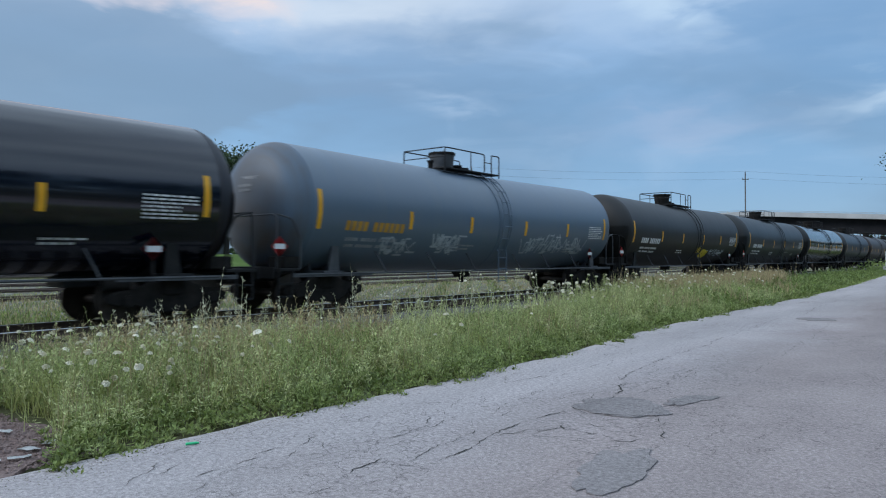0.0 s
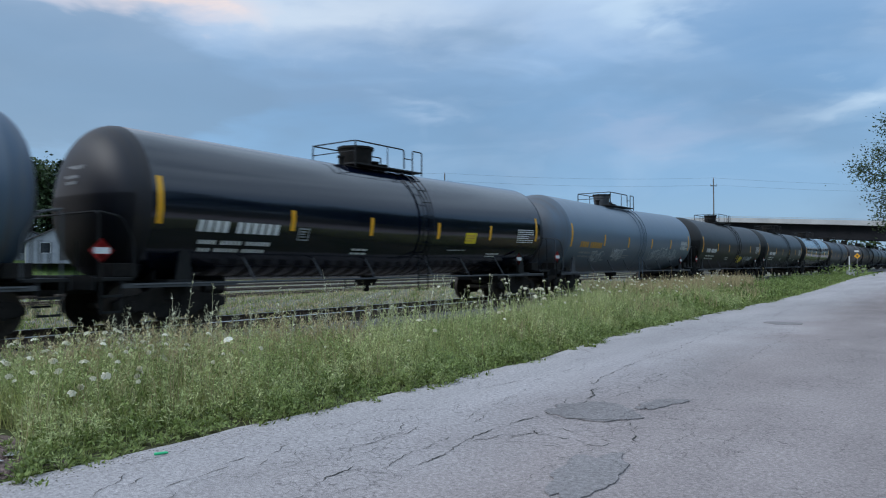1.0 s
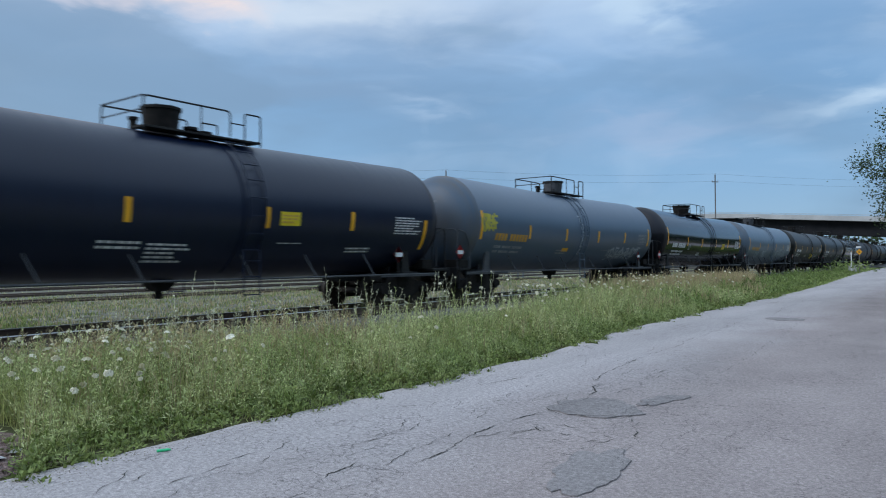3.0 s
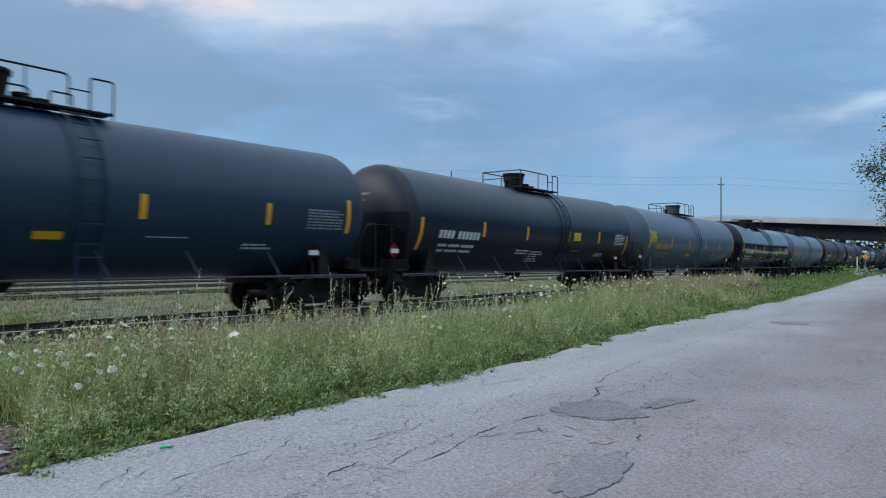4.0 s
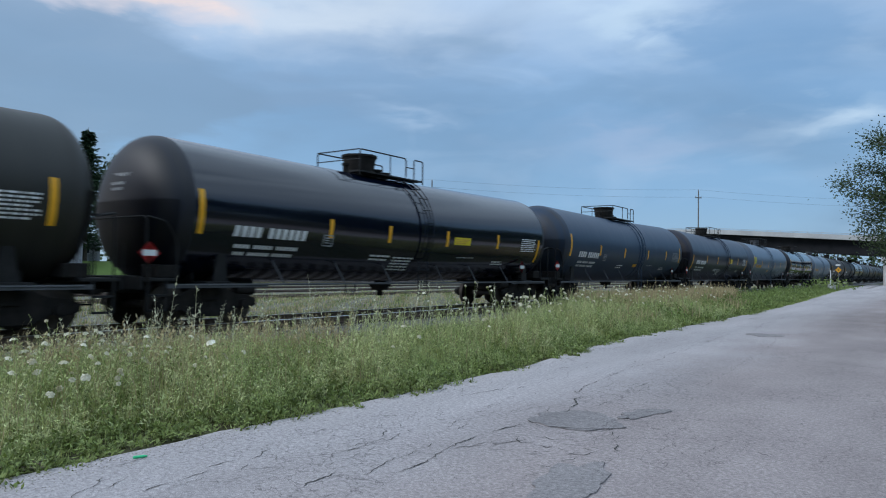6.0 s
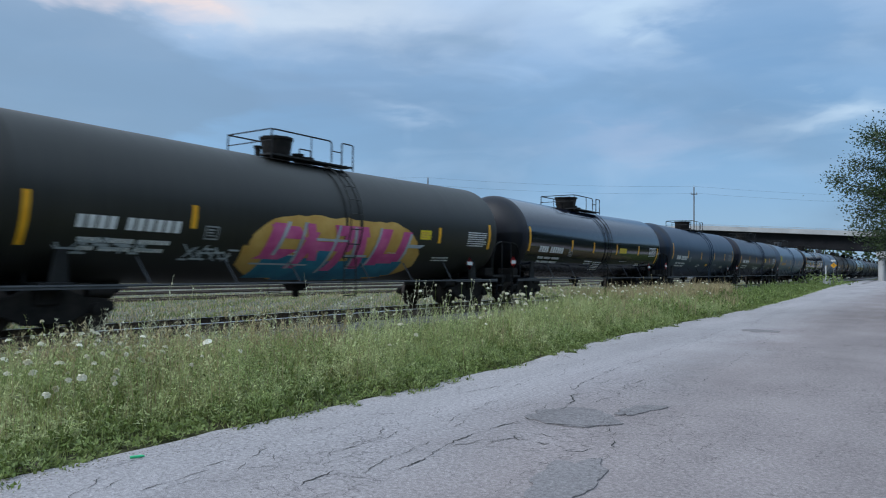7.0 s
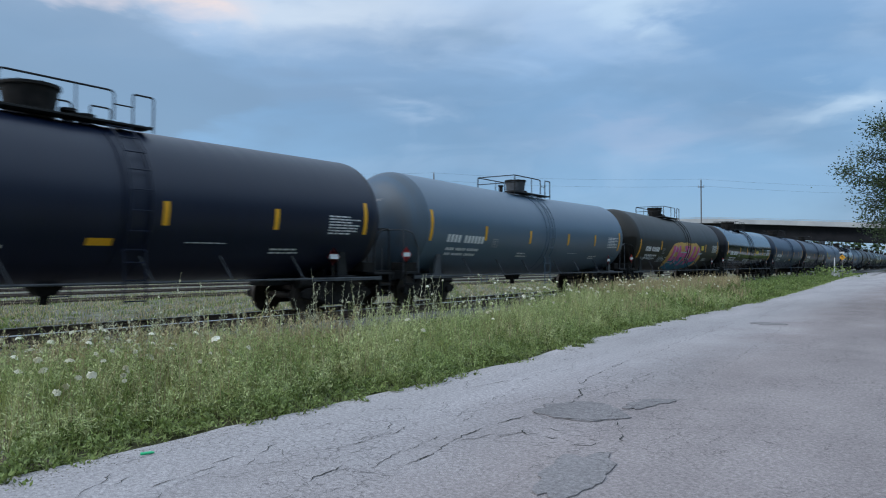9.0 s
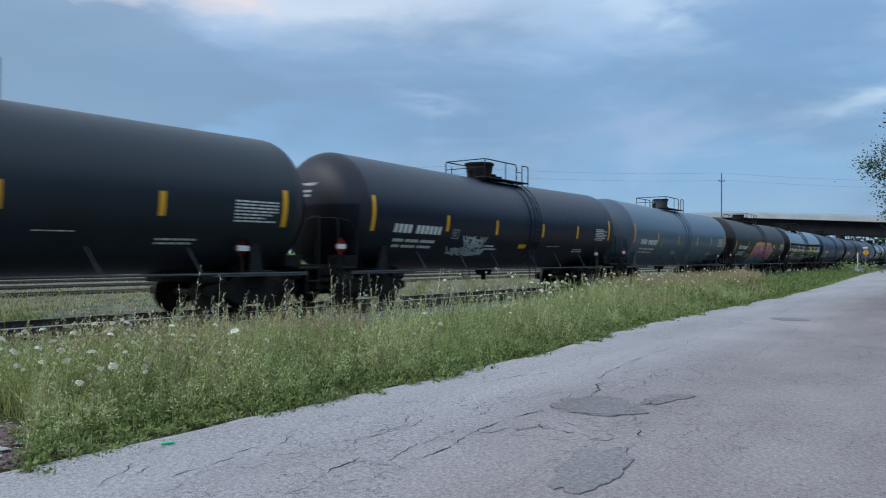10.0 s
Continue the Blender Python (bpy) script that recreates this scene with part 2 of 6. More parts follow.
M = {
    "asphalt": asphalt("worn_asphalt", (0.289, 0.249, 0.246), (0.358, 0.312, 0.307), (0.415, 0.384, 0.388)),
    "patch": asphalt("asphalt_patch", (0.235, 0.216, 0.217), (0.285, 0.263, 0.264)),
    "crack": surface("crack_dirt", (0.05, 0.05, 0.047), (0.09, 0.087, 0.08), 9, 1.0, spec=0.1),
    "soil": surface("verge_soil", (0.05, 0.065, 0.025), (0.13, 0.115, 0.07), 0.35, 1.0, bump=0.6, bump_scale=25, grain=0.4, spec=0.1),
    "yard": surface("yard_gravel", (0.075, 0.08, 0.05), (0.26, 0.25, 0.215), 1.7, 1.0, bump=0.8, bump_scale=22, grain=0.45, spec=0.1),
    "ballast": surface("ballast_stone", (0.16, 0.15, 0.15), (0.32, 0.30, 0.29), 6, 0.95, bump=0.8, bump_scale=30, grain=0.3, island=0.35, spec=0.2),
    "pad": surface("red_gravel", (0.17, 0.12, 0.11), (0.30, 0.23, 0.215), 7, 1.0, bump=1.0, bump_scale=45, grain=0.5, island=0.3, spec=0.1),
    "rail": surface("rail_steel", (0.10, 0.07, 0.055), (0.16, 0.12, 0.10), 6, 0.55, metal=0.4, spec=0.4),
    "railhead": surface("polished_railhead", (0.45, 0.45, 0.46), (0.6, 0.6, 0.6), 6, 0.3, metal=1.0),
    "tie": surface("creosoted_tie", (0.05, 0.042, 0.036), (0.11, 0.095, 0.08), 5, 0.95, stretch=(0.4, 4, 4), object_random=0.3, spec=0.1),
    "grass": surface("grass_blades", (0.29, 0.345, 0.11), (0.53, 0.53, 0.25), 0.9, 0.5, island=0.5, spec=0.4, thin=0.55),
    "dry": surface("dry_stalks", (0.40, 0.33, 0.18), (0.56, 0.47, 0.29), 2, 0.8, island=0.35, spec=0.2, thin=0.3),
    "weed": surface("weed_leaves", (0.265, 0.345, 0.115), (0.45, 0.51, 0.225), 1.5, 0.45, island=0.55, spec=0.4, thin=0.55),
    "fringe": surface("verge_fringe_leaves", (0.145, 0.20, 0.048), (0.255, 0.31, 0.105), 1.5, 0.55, island=0.5, spec=0.3, thin=0.3),
    "farverge": surface("far_verge_grass", (0.18, 0.26, 0.07), (0.32, 0.38, 0.14), 0.9, 0.55, island=0.5, spec=0.3, thin=0.4),
    "flower": surface("white_umbel", (0.78, 0.74, 0.60), (0.90, 0.87, 0.75), 30, 0.8, island=0.1),
    "leaf": surface("tree_leaves", (0.035, 0.062, 0.024), (0.068, 0.105, 0.04), 0.8, 0.5, island=0.5, spec=0.35, thin=0.22),
    "needle": surface("spruce_needles", (0.02, 0.045, 0.022), (0.04, 0.07, 0.035), 0.8, 0.7, island=0.4, spec=0.2),
    "bark": surface("bark", (0.06, 0.05, 0.04), (0.13, 0.11, 0.09), 8, 0.95, stretch=(2, 2, 0.4), bump=0.8, bump_scale=30),
    "black": surface("black_gear", (0.008, 0.009, 0.010), (0.020, 0.020, 0.021), 3, 0.65, bump=0.1, spec=0.3),
    "greygear": surface("grey_gear", (0.05, 0.055, 0.062), (0.095, 0.10, 0.11), 3, 0.6, spec=0.4),
    "truck": surface("truck_casting", (0.009, 0.009, 0.009), (0.026, 0.023, 0.021), 5, 0.8, bump=0.3, bump_scale=30, spec=0.2),
    "wheel": surface("wheel_steel", (0.03, 0.026, 0.023), (0.075, 0.06, 0.05), 5, 0.6, metal=0.4),
    "tread": surface("wheel_tread", (0.3, 0.29, 0.28), (0.42, 0.4, 0.4), 5, 0.35, metal=1.0),
    "yellow": surface("reflective_yellow", (0.80, 0.37, 0.012), (0.90, 0.46, 0.025), 3, 0.4, grain=0.1),
    "yellowsign": surface("yellow_panel", (0.72, 0.55, 0.02), (0.82, 0.64, 0.03), 3, 0.45, grain=0.08),
    "white": surface("white_lettering", (0.66, 0.68, 0.69), (0.84, 0.85, 0.86), 2.5, 0.6, grain=0.12),
    "dim": surface("faded_lettering", (0.22, 0.24, 0.26), (0.40, 0.42, 0.44), 2.5, 0.7, grain=0.2),
    "orange": surface("orange_lettering", (0.50, 0.25, 0.03), (0.62, 0.34, 0.05), 2.5, 0.6, grain=0.15),
    "red": surface("placard_red", (0.74, 0.14, 0.15), (0.84, 0.22, 0.22), 4, 0.45),
    "pink": surface("spray_pink", (0.55, 0.06, 0.24), (0.72, 0.16, 0.36), 2, 0.6),
    "amber": surface("spray_amber", (0.56, 0.30, 0.06), (0.70, 0.45, 0.13), 1.5, 0.6),
    "blue": surface("spray_blue", (0.02, 0.17, 0.30), (0.05, 0.30, 0.46), 1.5, 0.6),
    "spray": surface("spray_white", (0.34, 0.39, 0.44), (0.55, 0.60, 0.64), 2, 0.7),
    "spraylime": surface("spray_lime", (0.42, 0.38, 0.04), (0.58, 0.52, 0.09), 2, 0.7),
    "concrete": surface("bridge_concrete", (0.42, 0.42, 0.42), (0.56, 0.56, 0.55), 0.25, 0.9, bump=0.2, bump_scale=8, grain=0.1),
    "girder": surface("weathered_girder", (0.014, 0.015, 0.018), (0.028, 0.028, 0.031), 0.4, 0.85, spec=0.2),
    "steel": surface("galvanised_steel", (0.33, 0.35, 0.37), (0.46, 0.47, 0.48), 6, 0.45, metal=0.7),
    "wood": surface("weathered_pole", (0.13, 0.13, 0.13), (0.20, 0.195, 0.19), 3, 0.95, stretch=(3, 3, 0.2)),
    "wire": surface("wire", (0.06, 0.06, 0.065), (0.09, 0.09, 0.095), 5, 0.6),
    "lawn": surface("mown_lawn", (0.12, 0.18, 0.05), (0.18, 0.25, 0.08), 0.15, 1.0, grain=0.3, bump=0.3, spec=0.1),
    "siding": surface("grey_siding", (0.28, 0.30, 0.32), (0.38, 0.39, 0.41), 1, 0.7),
    "roof": surface("asphalt_shingle", (0.07, 0.065, 0.065), (0.13, 0.12, 0.115), 2, 0.95, grain=0.3),
    "window": surface("dark_glass", (0.02, 0.025, 0.03), (0.05, 0.055, 0.06), 1, 0.1),
    "carpaint": surface("silver_paint", (0.45, 0.46, 0.48), (0.52, 0.53, 0.55), 2, 0.3, metal=0.5, coat=0.6),
    "rubber": surface("tyre_rubber", (0.015, 0.015, 0.015), (0.03, 0.03, 0.03), 5, 0.9),
    "litter": surface("green_plastic", (0.03, 0.55, 0.22), (0.06, 0.68, 0.30), 5, 0.35),
    "paper": surface("paper_scrap", (0.6, 0.62, 0.62), (0.74, 0.75, 0.75), 5, 0.8),
    "signorange": surface("orange_sign", (0.72, 0.32, 0.02), (0.80, 0.40, 0.03), 3, 0.45),
    "hill": surface("far_woods", (0.022, 0.04, 0.02), (0.05, 0.075, 0.035), 0.06, 1.0, grain=0.4, bump=0.6, bump_scale=1.5, spec=0.05),
}


# ---- mesh helpers ----
def mesh_from(name, verts, faces, mat):
    me = bpy.data.meshes.new(name)
    me.from_pydata(verts, [], faces)
    me.materials.append(mat)
    me.update()
    return me


def part(name, bm, material, parent=None, label="", smooth=True):
    me = bpy.data.meshes.new(name)
    bmesh.ops.recalc_face_normals(bm, faces=bm.faces)
    bm.to_mesh(me)
    bm.free()
    me.materials.append(material)
    if smooth:
        me.shade_smooth()
        try:
            me.set_sharp_from_angle(angle=radians(38))
        except AttributeError:
            pass
    ob = new(name, me)
    ob.parent = parent
    if label:
        tagged(ob, label)
    return ob


def share(name, src, parent, m):
    """Another object on the same mesh."""
    ob = new(name, src.data)
    ob.parent = parent
    ob.matrix_basis = m
    return ob


def thing(name, label, category, m=None, group="", kind=""):
    ob = new(name)
    if m is not None:
        ob.matrix_basis = m
    return tagged(ob, label, category, group, kind)


def box(bm, x0, x1, y0, y1, z0, z1, bevel=0.0):
    n0 = len(bm.verts)
    r = bmesh.ops.create_cube(bm, size=1.0, matrix=Matrix.Translation(((x0 + x1) / 2, (y0 + y1) / 2, (z0 + z1) / 2)) @ Matrix.Diagonal((x1 - x0, y1 - y0, z1 - z0, 1)))
    if bevel:
        es = list({e for v in r["verts"] for e in v.link_edges})
        bmesh.ops.bevel(bm, geom=es, offset=bevel, segments=2, affect="EDGES", profile=0.5)
    return bm


def rod(bm, a, b, r, n=8, r2=None):
    a, b = Vector(a), Vector(b)
    d = b - a
    m = Matrix.Translation((a + b) / 2) @ d.to_track_quat("Z", "Y").to_matrix().to_4x4()
    bmesh.ops.create_cone(bm, cap_ends=True, segments=n, radius1=r, radius2=r if r2 is None else r2, depth=d.length, matrix=m)
    return bm


def pipe(bm, pts, r, n=8):
    """A bent pipe: rods with ball joints."""
    for a, b in zip(pts, pts[1:]):
        rod(bm, a, b, r, n)
    for p in pts[1:-1]:
        bmesh.ops.create_icosphere(bm, subdivisions=1, radius=r * 1.02, matrix=Matrix.Translation(p))
    return bm


def rounded(pts, r, n=3):
    """The same bent line with its corners rounded."""
    pts = [Vector(p) for p in pts]
    out = [pts[0]]
    for p, q, s in zip(pts, pts[1:], pts[2:]):
        a, b = q + (p - q).normalized() * r, q + (s - q).normalized() * r
        out += [a.lerp(q, i / n).lerp(q.lerp(b, i / n), i / n) for i in range(n + 1)]
    return out + [pts[-1]]


def tube(bm, pts, r, n=5):
    """One connected bent tube."""
    pts = [Vector(p) for p in pts]
    rings = []
    for i, p in enumerate(pts):
        d = (pts[min(i + 1, len(pts) - 1)] - pts[max(i - 1, 0)]).to_track_quat("Z", "Y")
        rings.append([bm.verts.new(p + d @ Vector((r * math.cos(6.2832 * j / n), r * math.sin(6.2832 * j / n), 0))) for j in range(n)])
    for a, b in zip(rings, rings[1:]):
        for j in range(n):
            bm.faces.new((a[j], a[(j + 1) % n], b[(j + 1) % n], b[j]))
    return bm


def extrude_yz(bm, outline, x0, x1):
    """A plate from an outline in y and z, from x0 to x1."""
    v0 = [bm.verts.new((x0, y, z)) for y, z in outline]
    v1 = [bm.verts.new((x1, y, z)) for y, z in outline]
    n = len(outline)
    bm.faces.new(v0)
    bm.faces.new(v1[::-1])
    for i in range(n):
        bm.faces.new((v0[i], v1[i], v1[(i + 1) % n], v0[(i + 1) % n]))
    return bm


# ---- ground, road, track ----
def strip_mesh(name, xs, ys, height, mat, label, category):
    """A sheet of quads with a height function, one piece of the setting."""
    verts = [(x, y, height(x, y)) for y in ys for x in xs]
    n = len(xs)
    faces = [(j * n + i, j * n + i + 1, (j + 1) * n + i + 1, (j + 1) * n + i) for j in range(len(ys) - 1) for i in range(n - 1)]
    ob = new(name, mesh_from(name, verts, faces, mat))
    ob.data.shade_smooth()
    return tagged(ob, label, category, kind="structure")


def road_shift(y):
    """The road bends gently towards the track far ahead."""
    return np.interp(y, (10, 14, 20, 30, 36, 47, 75, 95, 170), (0.0, -0.48, -0.6, -0.6, -0.7, -1.1, -2.7, -3.7, -5.6))


def graded(a, b, near, far, mid):
    """Steps that widen away from mid."""
    out, y = [mid], mid
    while y < b:
        y += near + (y - mid) * far
        out.append(min(y, b))
    y = mid
    while y > a:
        y -= near + (mid - y) * far
        out.insert(0, max(y, a))
    return out


def ground_height(x, y):
    d = math.hypot(x, y)
    return -0.05 - (0.02 if d > 400 else 0.0)


strip_mesh("ground", graded(-2600, 2600, 6, 0.2, -10), graded(-2600, 2600, 6, 0.2, 10), ground_height, M["soil"],
           "level dark earth with sparse green growth", "ground")


def road_height(x, y):
    return 0.012 * noise.noise(Vector((x * 0.9, y * 0.5, 0))) - 0.02 * max(0, -x - 5.0) ** 2


road_xs = [ROAD_EDGE - 0.15, ROAD_EDGE, -5.2, -4.6, -4, -3.4, -2.8, -2.2, -1.6, -1, -0.4, 0.2, 0.8, ROAD_FAR]
ys_road = graded(-25, 170, 0.4, 0.03, 5)
verts = []
for y in ys_road:
    for i, x in enumerate(road_xs):
        ragged = 0.10 * noise.noise(Vector((y * 1.3, 3.1, 0))) + 0.05 * noise.noise(Vector((y * 5, 8.1, 0))) if i < 2 else 0
        far = road_shift(y) * (1.0 if x < -3 else 1.15)
        verts.append((x + ragged + far, y, 0.0 + (road_height(x, y) if i else -0.06)))
nx = len(road_xs)
road = new("road", mesh_from("road", verts, [(j * nx + i, j * nx + i + 1, (j + 1) * nx + i + 1, (j + 1) * nx + i) for j in range(len(ys_road) - 1) for i in range(nx - 1)], M["asphalt"]))
road.data.shade_smooth()
tagged(road, "worn pale grey asphalt road, cracked and patched", "road", kind="structure")


def blob_outline(cx, cy, rx, ry, turn, n, rough, seed):
    out = []
    for i in range(n):
        a = 2 * math.pi * i / n
        k = 1 + rough * noise.noise(Vector((math.cos(a) * 1.6 + seed, math.sin(a) * 1.6, seed))) + 0.4 * rough * noise.noise(Vector((math.cos(a) * 6, math.sin(a) * 6 + seed, 3)))
        x, y = rx * k * math.cos(a), ry * k * math.sin(a)
        out.append((cx + x * math.cos(turn) - y * math.sin(turn), cy + x * math.sin(turn) + y * math.cos(turn)))
    return out


def slab(name, outline, z0, z1, mat, label, category, kind=""):
    bm = bmesh.new()
    lo = [bm.verts.new((x, y, z0)) for x, y in outline]
    hi = [bm.verts.new((x, y, z1)) for x, y in outline]
    bm.faces.new(hi)
    for i in range(len(outline)):
        j = (i + 1) % len(outline)
        bm.faces.new((lo[i], lo[j], hi[j], hi[i]))
    ob = part(name, bm, mat, None, "", smooth=False)
    return tagged(ob, label, category, kind=kind)


slab("road_patch", blob_outline(-3.07, 6.8, 0.46, 0.42, 0.5, 48, 0.35, 1.0), -0.03, 0.011, M["patch"], "smooth dark asphalt patch laid in the worn road", "road patch", "structure")
slab("road_patch", blob_outline(-2.63, 7.62, 0.17, 0.34, -0.3, 40, 0.75, 4.0), -0.03, 0.010, M["patch"], "thin dark asphalt patch with a ragged end", "road patch", "structure")
slab("road_patch", blob_outline(-2.21, 4.78, 0.25, 0.58, 0.12, 48, 0.5, 7.0), -0.03, 0.011, M["patch"], "long dark asphalt patch beside a crack", "road patch", "structure")
slab("road_patch", blob_outline(-3.6, 19.6, 0.42, 0.45, 0.2, 30, 0.5, 9.0), -0.03, 0.011, M["patch"], "dark asphalt patch far along the road", "road patch", "structure")


def near_patch(p):
    return any(math.hypot(p.x - cx, p.y - cy) < r for cx, cy, r in ((-3.07, 6.8, 0.75), (-2.63, 7.62, 0.5), (-2.21, 4.78, 0.8)))


def crack(points, w, seed):
    """A ragged gap in the asphalt, filled with dirt, of uneven width."""
    bm = bmesh.new()
    pts = [Vector((x, y, 0)) for x, y in points]
    fine = []
    for a, b in zip(pts, pts[1:]):
        n = max(3, int((b - a).length / 0.022))
        side = Vector((-(b - a).y, (b - a).x, 0)).normalized()
        for i in range(n):
            p = a.lerp(b, i / n)
            fine.append(p + side * (0.035 * min(3.0, max(1.0, (b - a).length)) * noise.noise(p * 2.5 + Vector((seed, 0, 0))) + 0.03 * noise.noise(p * 11 + Vector((0, seed, 0))) + 0.014 * noise.noise(p * 38 + Vector((seed, seed, 0)))))
    rows = []
    for i, p in enumerate(fine):
        q = fine[min(i + 1, len(fine) - 1)] - fine[max(i - 1, 0)]
        side = Vector((-q.y, q.x, 0)).normalized()
        k = 0.42 * w * max(0.06, 0.5 + 1.7 * noise.noise(p * 5.3 + Vector((0, 0, seed)))) * min(1, (i + 1) / 4, (len(fine) - i) / 4)
        z = max(road_height(p.x, p.y) + 0.0045, 0.0135 if near_patch(p) else -1.0)
        rows.append((bm.verts.new((p.x + side.x * k, p.y + side.y * k, z)), bm.verts.new((p.x - side.x * k, p.y - side.y * k, z))))
    for a, b in zip(rows, rows[1:]):
        bm.faces.new((a[0], a[1], b[1], b[0]))
    ob = part("road_crack", bm, M["crack"], road, "dark open crack", smooth=False)


# the seam that wanders down from the far lane to the patches
crack([(-4.47, 19.6), (-4.25, 15.1), (-4.06, 12.2), (-4.07, 10.5), (-3.96, 9.5), (-3.89, 8.75)], 0.013, 0.0)
crack([(-3.89, 8.75), (-3.75, 8.3), (-3.61, 8.1), (-3.62, 7.93), (-3.42, 7.58), (-3.41, 7.26)], 0.016, 3.7)
crack([(-3.56, 9.3), (-3.46, 9.19)], 0.014, 7.1)
crack([(-3.43, 8.95), (-3.21, 8.93), (-3.2, 9.29), (-3.26, 9.55)], 0.013, 9.2)
# round the patches
crack([(-3.47, 6.45), (-3.2, 6.27), (-2.98, 6.4), (-2.76, 6.48), (-2.58, 6.53)], 0.017, 12.4)
crack([(-3.3, 7.28), (-3.1, 7.22), (-2.9, 7.25)], 0.010, 14.0)
crack([(-2.74, 7.12), (-2.62, 7.36), (-2.46, 7.43), (-2.44, 7.7)], 0.014, 15.5)
crack([(-2.58, 6.53), (-2.44, 6.24), (-2.35, 6.11), (-2.29, 6.12)], 0.015, 17.0)
crack([(-2.35, 6.11), (-2.28, 5.9), (-2.2, 5.93)], 0.015, 19.3)
crack([(-2.36, 5.3), (-2.28, 5.38), (-2.2, 5.5), (-2.12, 5.48)], 0.022, 20.1)
# broken surface between the patches
crack([(-2.6, 5.52), (-2.45, 5.58), (-2.43, 5.68), (-2.46, 5.84)], 0.013, 24.0)
crack([(-2.5, 5.12), (-2.48, 5.3), (-2.4, 5.46)], 0.013, 25.9)
crack([(-2.62, 5.02), (-2.51, 5.0), (-2.42, 5.05)], 0.013, 27.2)
crack([(-2.92, 6.1), (-2.86, 6.23), (-2.77, 6.23)], 0.010, 28.8)
crack([(-3.05, 5.95), (-2.9, 5.9), (-2.78, 5.98)], 0.014, 30.3)
crack([(-2.95, 5.6), (-2.82, 5.62), (-2.72, 5.72)], 0.014, 31.7)
crack([(-3.2, 5.75), (-3.08, 5.62), (-2.98, 5.7)], 0.014, 33.1)
crack([(-2.85, 5.3), (-2.74, 5.35), (-2.66, 5.3)], 0.014, 34.4)
crack([(-2.72, 5.85), (-2.6, 5.88), (-2.53, 6.0)], 0.014, 36.0)
for q in range(46):
    cx, cy, a, ln = rnd.uniform(-3.35, -2.45), rnd.uniform(4.95, 6.35), rnd.gauss(0.9, 0.5), rnd.uniform(0.06, 0.2)
    crack([(cx, cy), (cx + 0.5 * ln * math.cos(a), cy + 0.5 * ln * math.sin(a) + rnd.uniform(-0.02, 0.02)), (cx + ln * math.cos(a), cy + ln * math.sin(a))], 0.010, 60 + q * 1.7)
# long cracks that run back towards the near verge
crack([(-2.46, 3.9), (-2.48, 4.3), (-2.5, 4.6), (-2.49, 4.84)], 0.022, 37.5)
crack([(-3.41, 6.35), (-3.47, 6.05), (-3.52, 5.52), (-3.47, 5.15), (-3.43, 4.74), (-3.34, 4.31), (-3.28, 4.02), (-3.41, 3.7)], 0.013, 39.2)
crack([(-3.74, 3.9), (-3.72, 3.66), (-3.66, 3.4)], 0.014, 41.0)
crack([(-4.07, 5.15), (-4.01, 4.77), (-3.93, 4.45), (-3.91, 4.14), (-3.94, 3.95)], 0.008, 42.6)
crack([(-3.97, 6.76), (-3.94, 6.28), (-4.02, 6.0), (-4.02, 5.7)], 0.007, 44.1)
crack([(-4.6, 3.93), (-4.43, 3.95), (-4.3, 3.8)], 0.007, 45.3)
crack([(-4.35, 3.15), (-4.2, 3.2), (-4.08, 3.38), (-3.95, 3.42)], 0.012, 46.8)
crack([(-4.95, 2.75), (-4.8, 2.62), (-4.72, 2.4), (-4.6, 2.3)], 0.008, 48.0)
for q in range(70):
    cx, cy, a, ln = rnd.uniform(-5.2, -3.1), 2.4 + 9 * rnd.random() ** 1.3, rnd.gauss(1.75, 0.35), rnd.uniform(0.25, 1.1)
    bend = rnd.uniform(-0.15, 0.15)
    crack([(cx, cy), (cx + 0.5 * ln * math.cos(a) + bend * ln, cy + 0.5 * ln * math.sin(a)), (cx + ln * math.cos(a), cy + ln * math.sin(a))], rnd.uniform(0.005, 0.010), 160 + q * 2.3)
# along the verge edge and in the far lane
crack([(-5.01, 9.84), (-4.93, 10.5), (-4.84, 11.2)], 0.014, 49.5)
crack([(-5.26, 13.8), (-4.97, 14.1)], 0.012, 51.0)
crack([(-4.5, 7.9), (-4.55, 8.6), (-4.4, 9.5)], 0.007, 52.4)
crack([(-3.23, 19.7), (-2.86, 14.4), (-2.71, 11.5), (-2.65, 9.8)], 0.009, 53.9)
crack([(-4.2, 21.0), (-4.5, 24), (-4.6, 28), (-5.0, 34)], 0.016, 55.5)


def rail_mesh(y0, y1):
    prof = [(-0.07, 0), (0.07, 0), (0.07, 0.012), (0.012, 0.035), (0.012, 0.12), (0.036, 0.135), (0.036, 0.163), (0.028, 0.175), (-0.028, 0.175), (-0.036, 0.163), (-0.036, 0.135), (-0.012, 0.12), (-0.012, 0.035), (-0.07, 0.012)]
    bm = bmesh.new()
    a = [bm.verts.new((x, y0, z - 0.175)) for x, z in prof]
    b = [bm.verts.new((x, y1, z - 0.175)) for x, z in prof]
    for i in range(len(prof)):
        j = (i + 1) % len(prof)
        f = bm.faces.new((a[i], a[j], b[j], b[i]))
        f.material_index = 1 if i in (6, 7, 8) else 0
    return bm


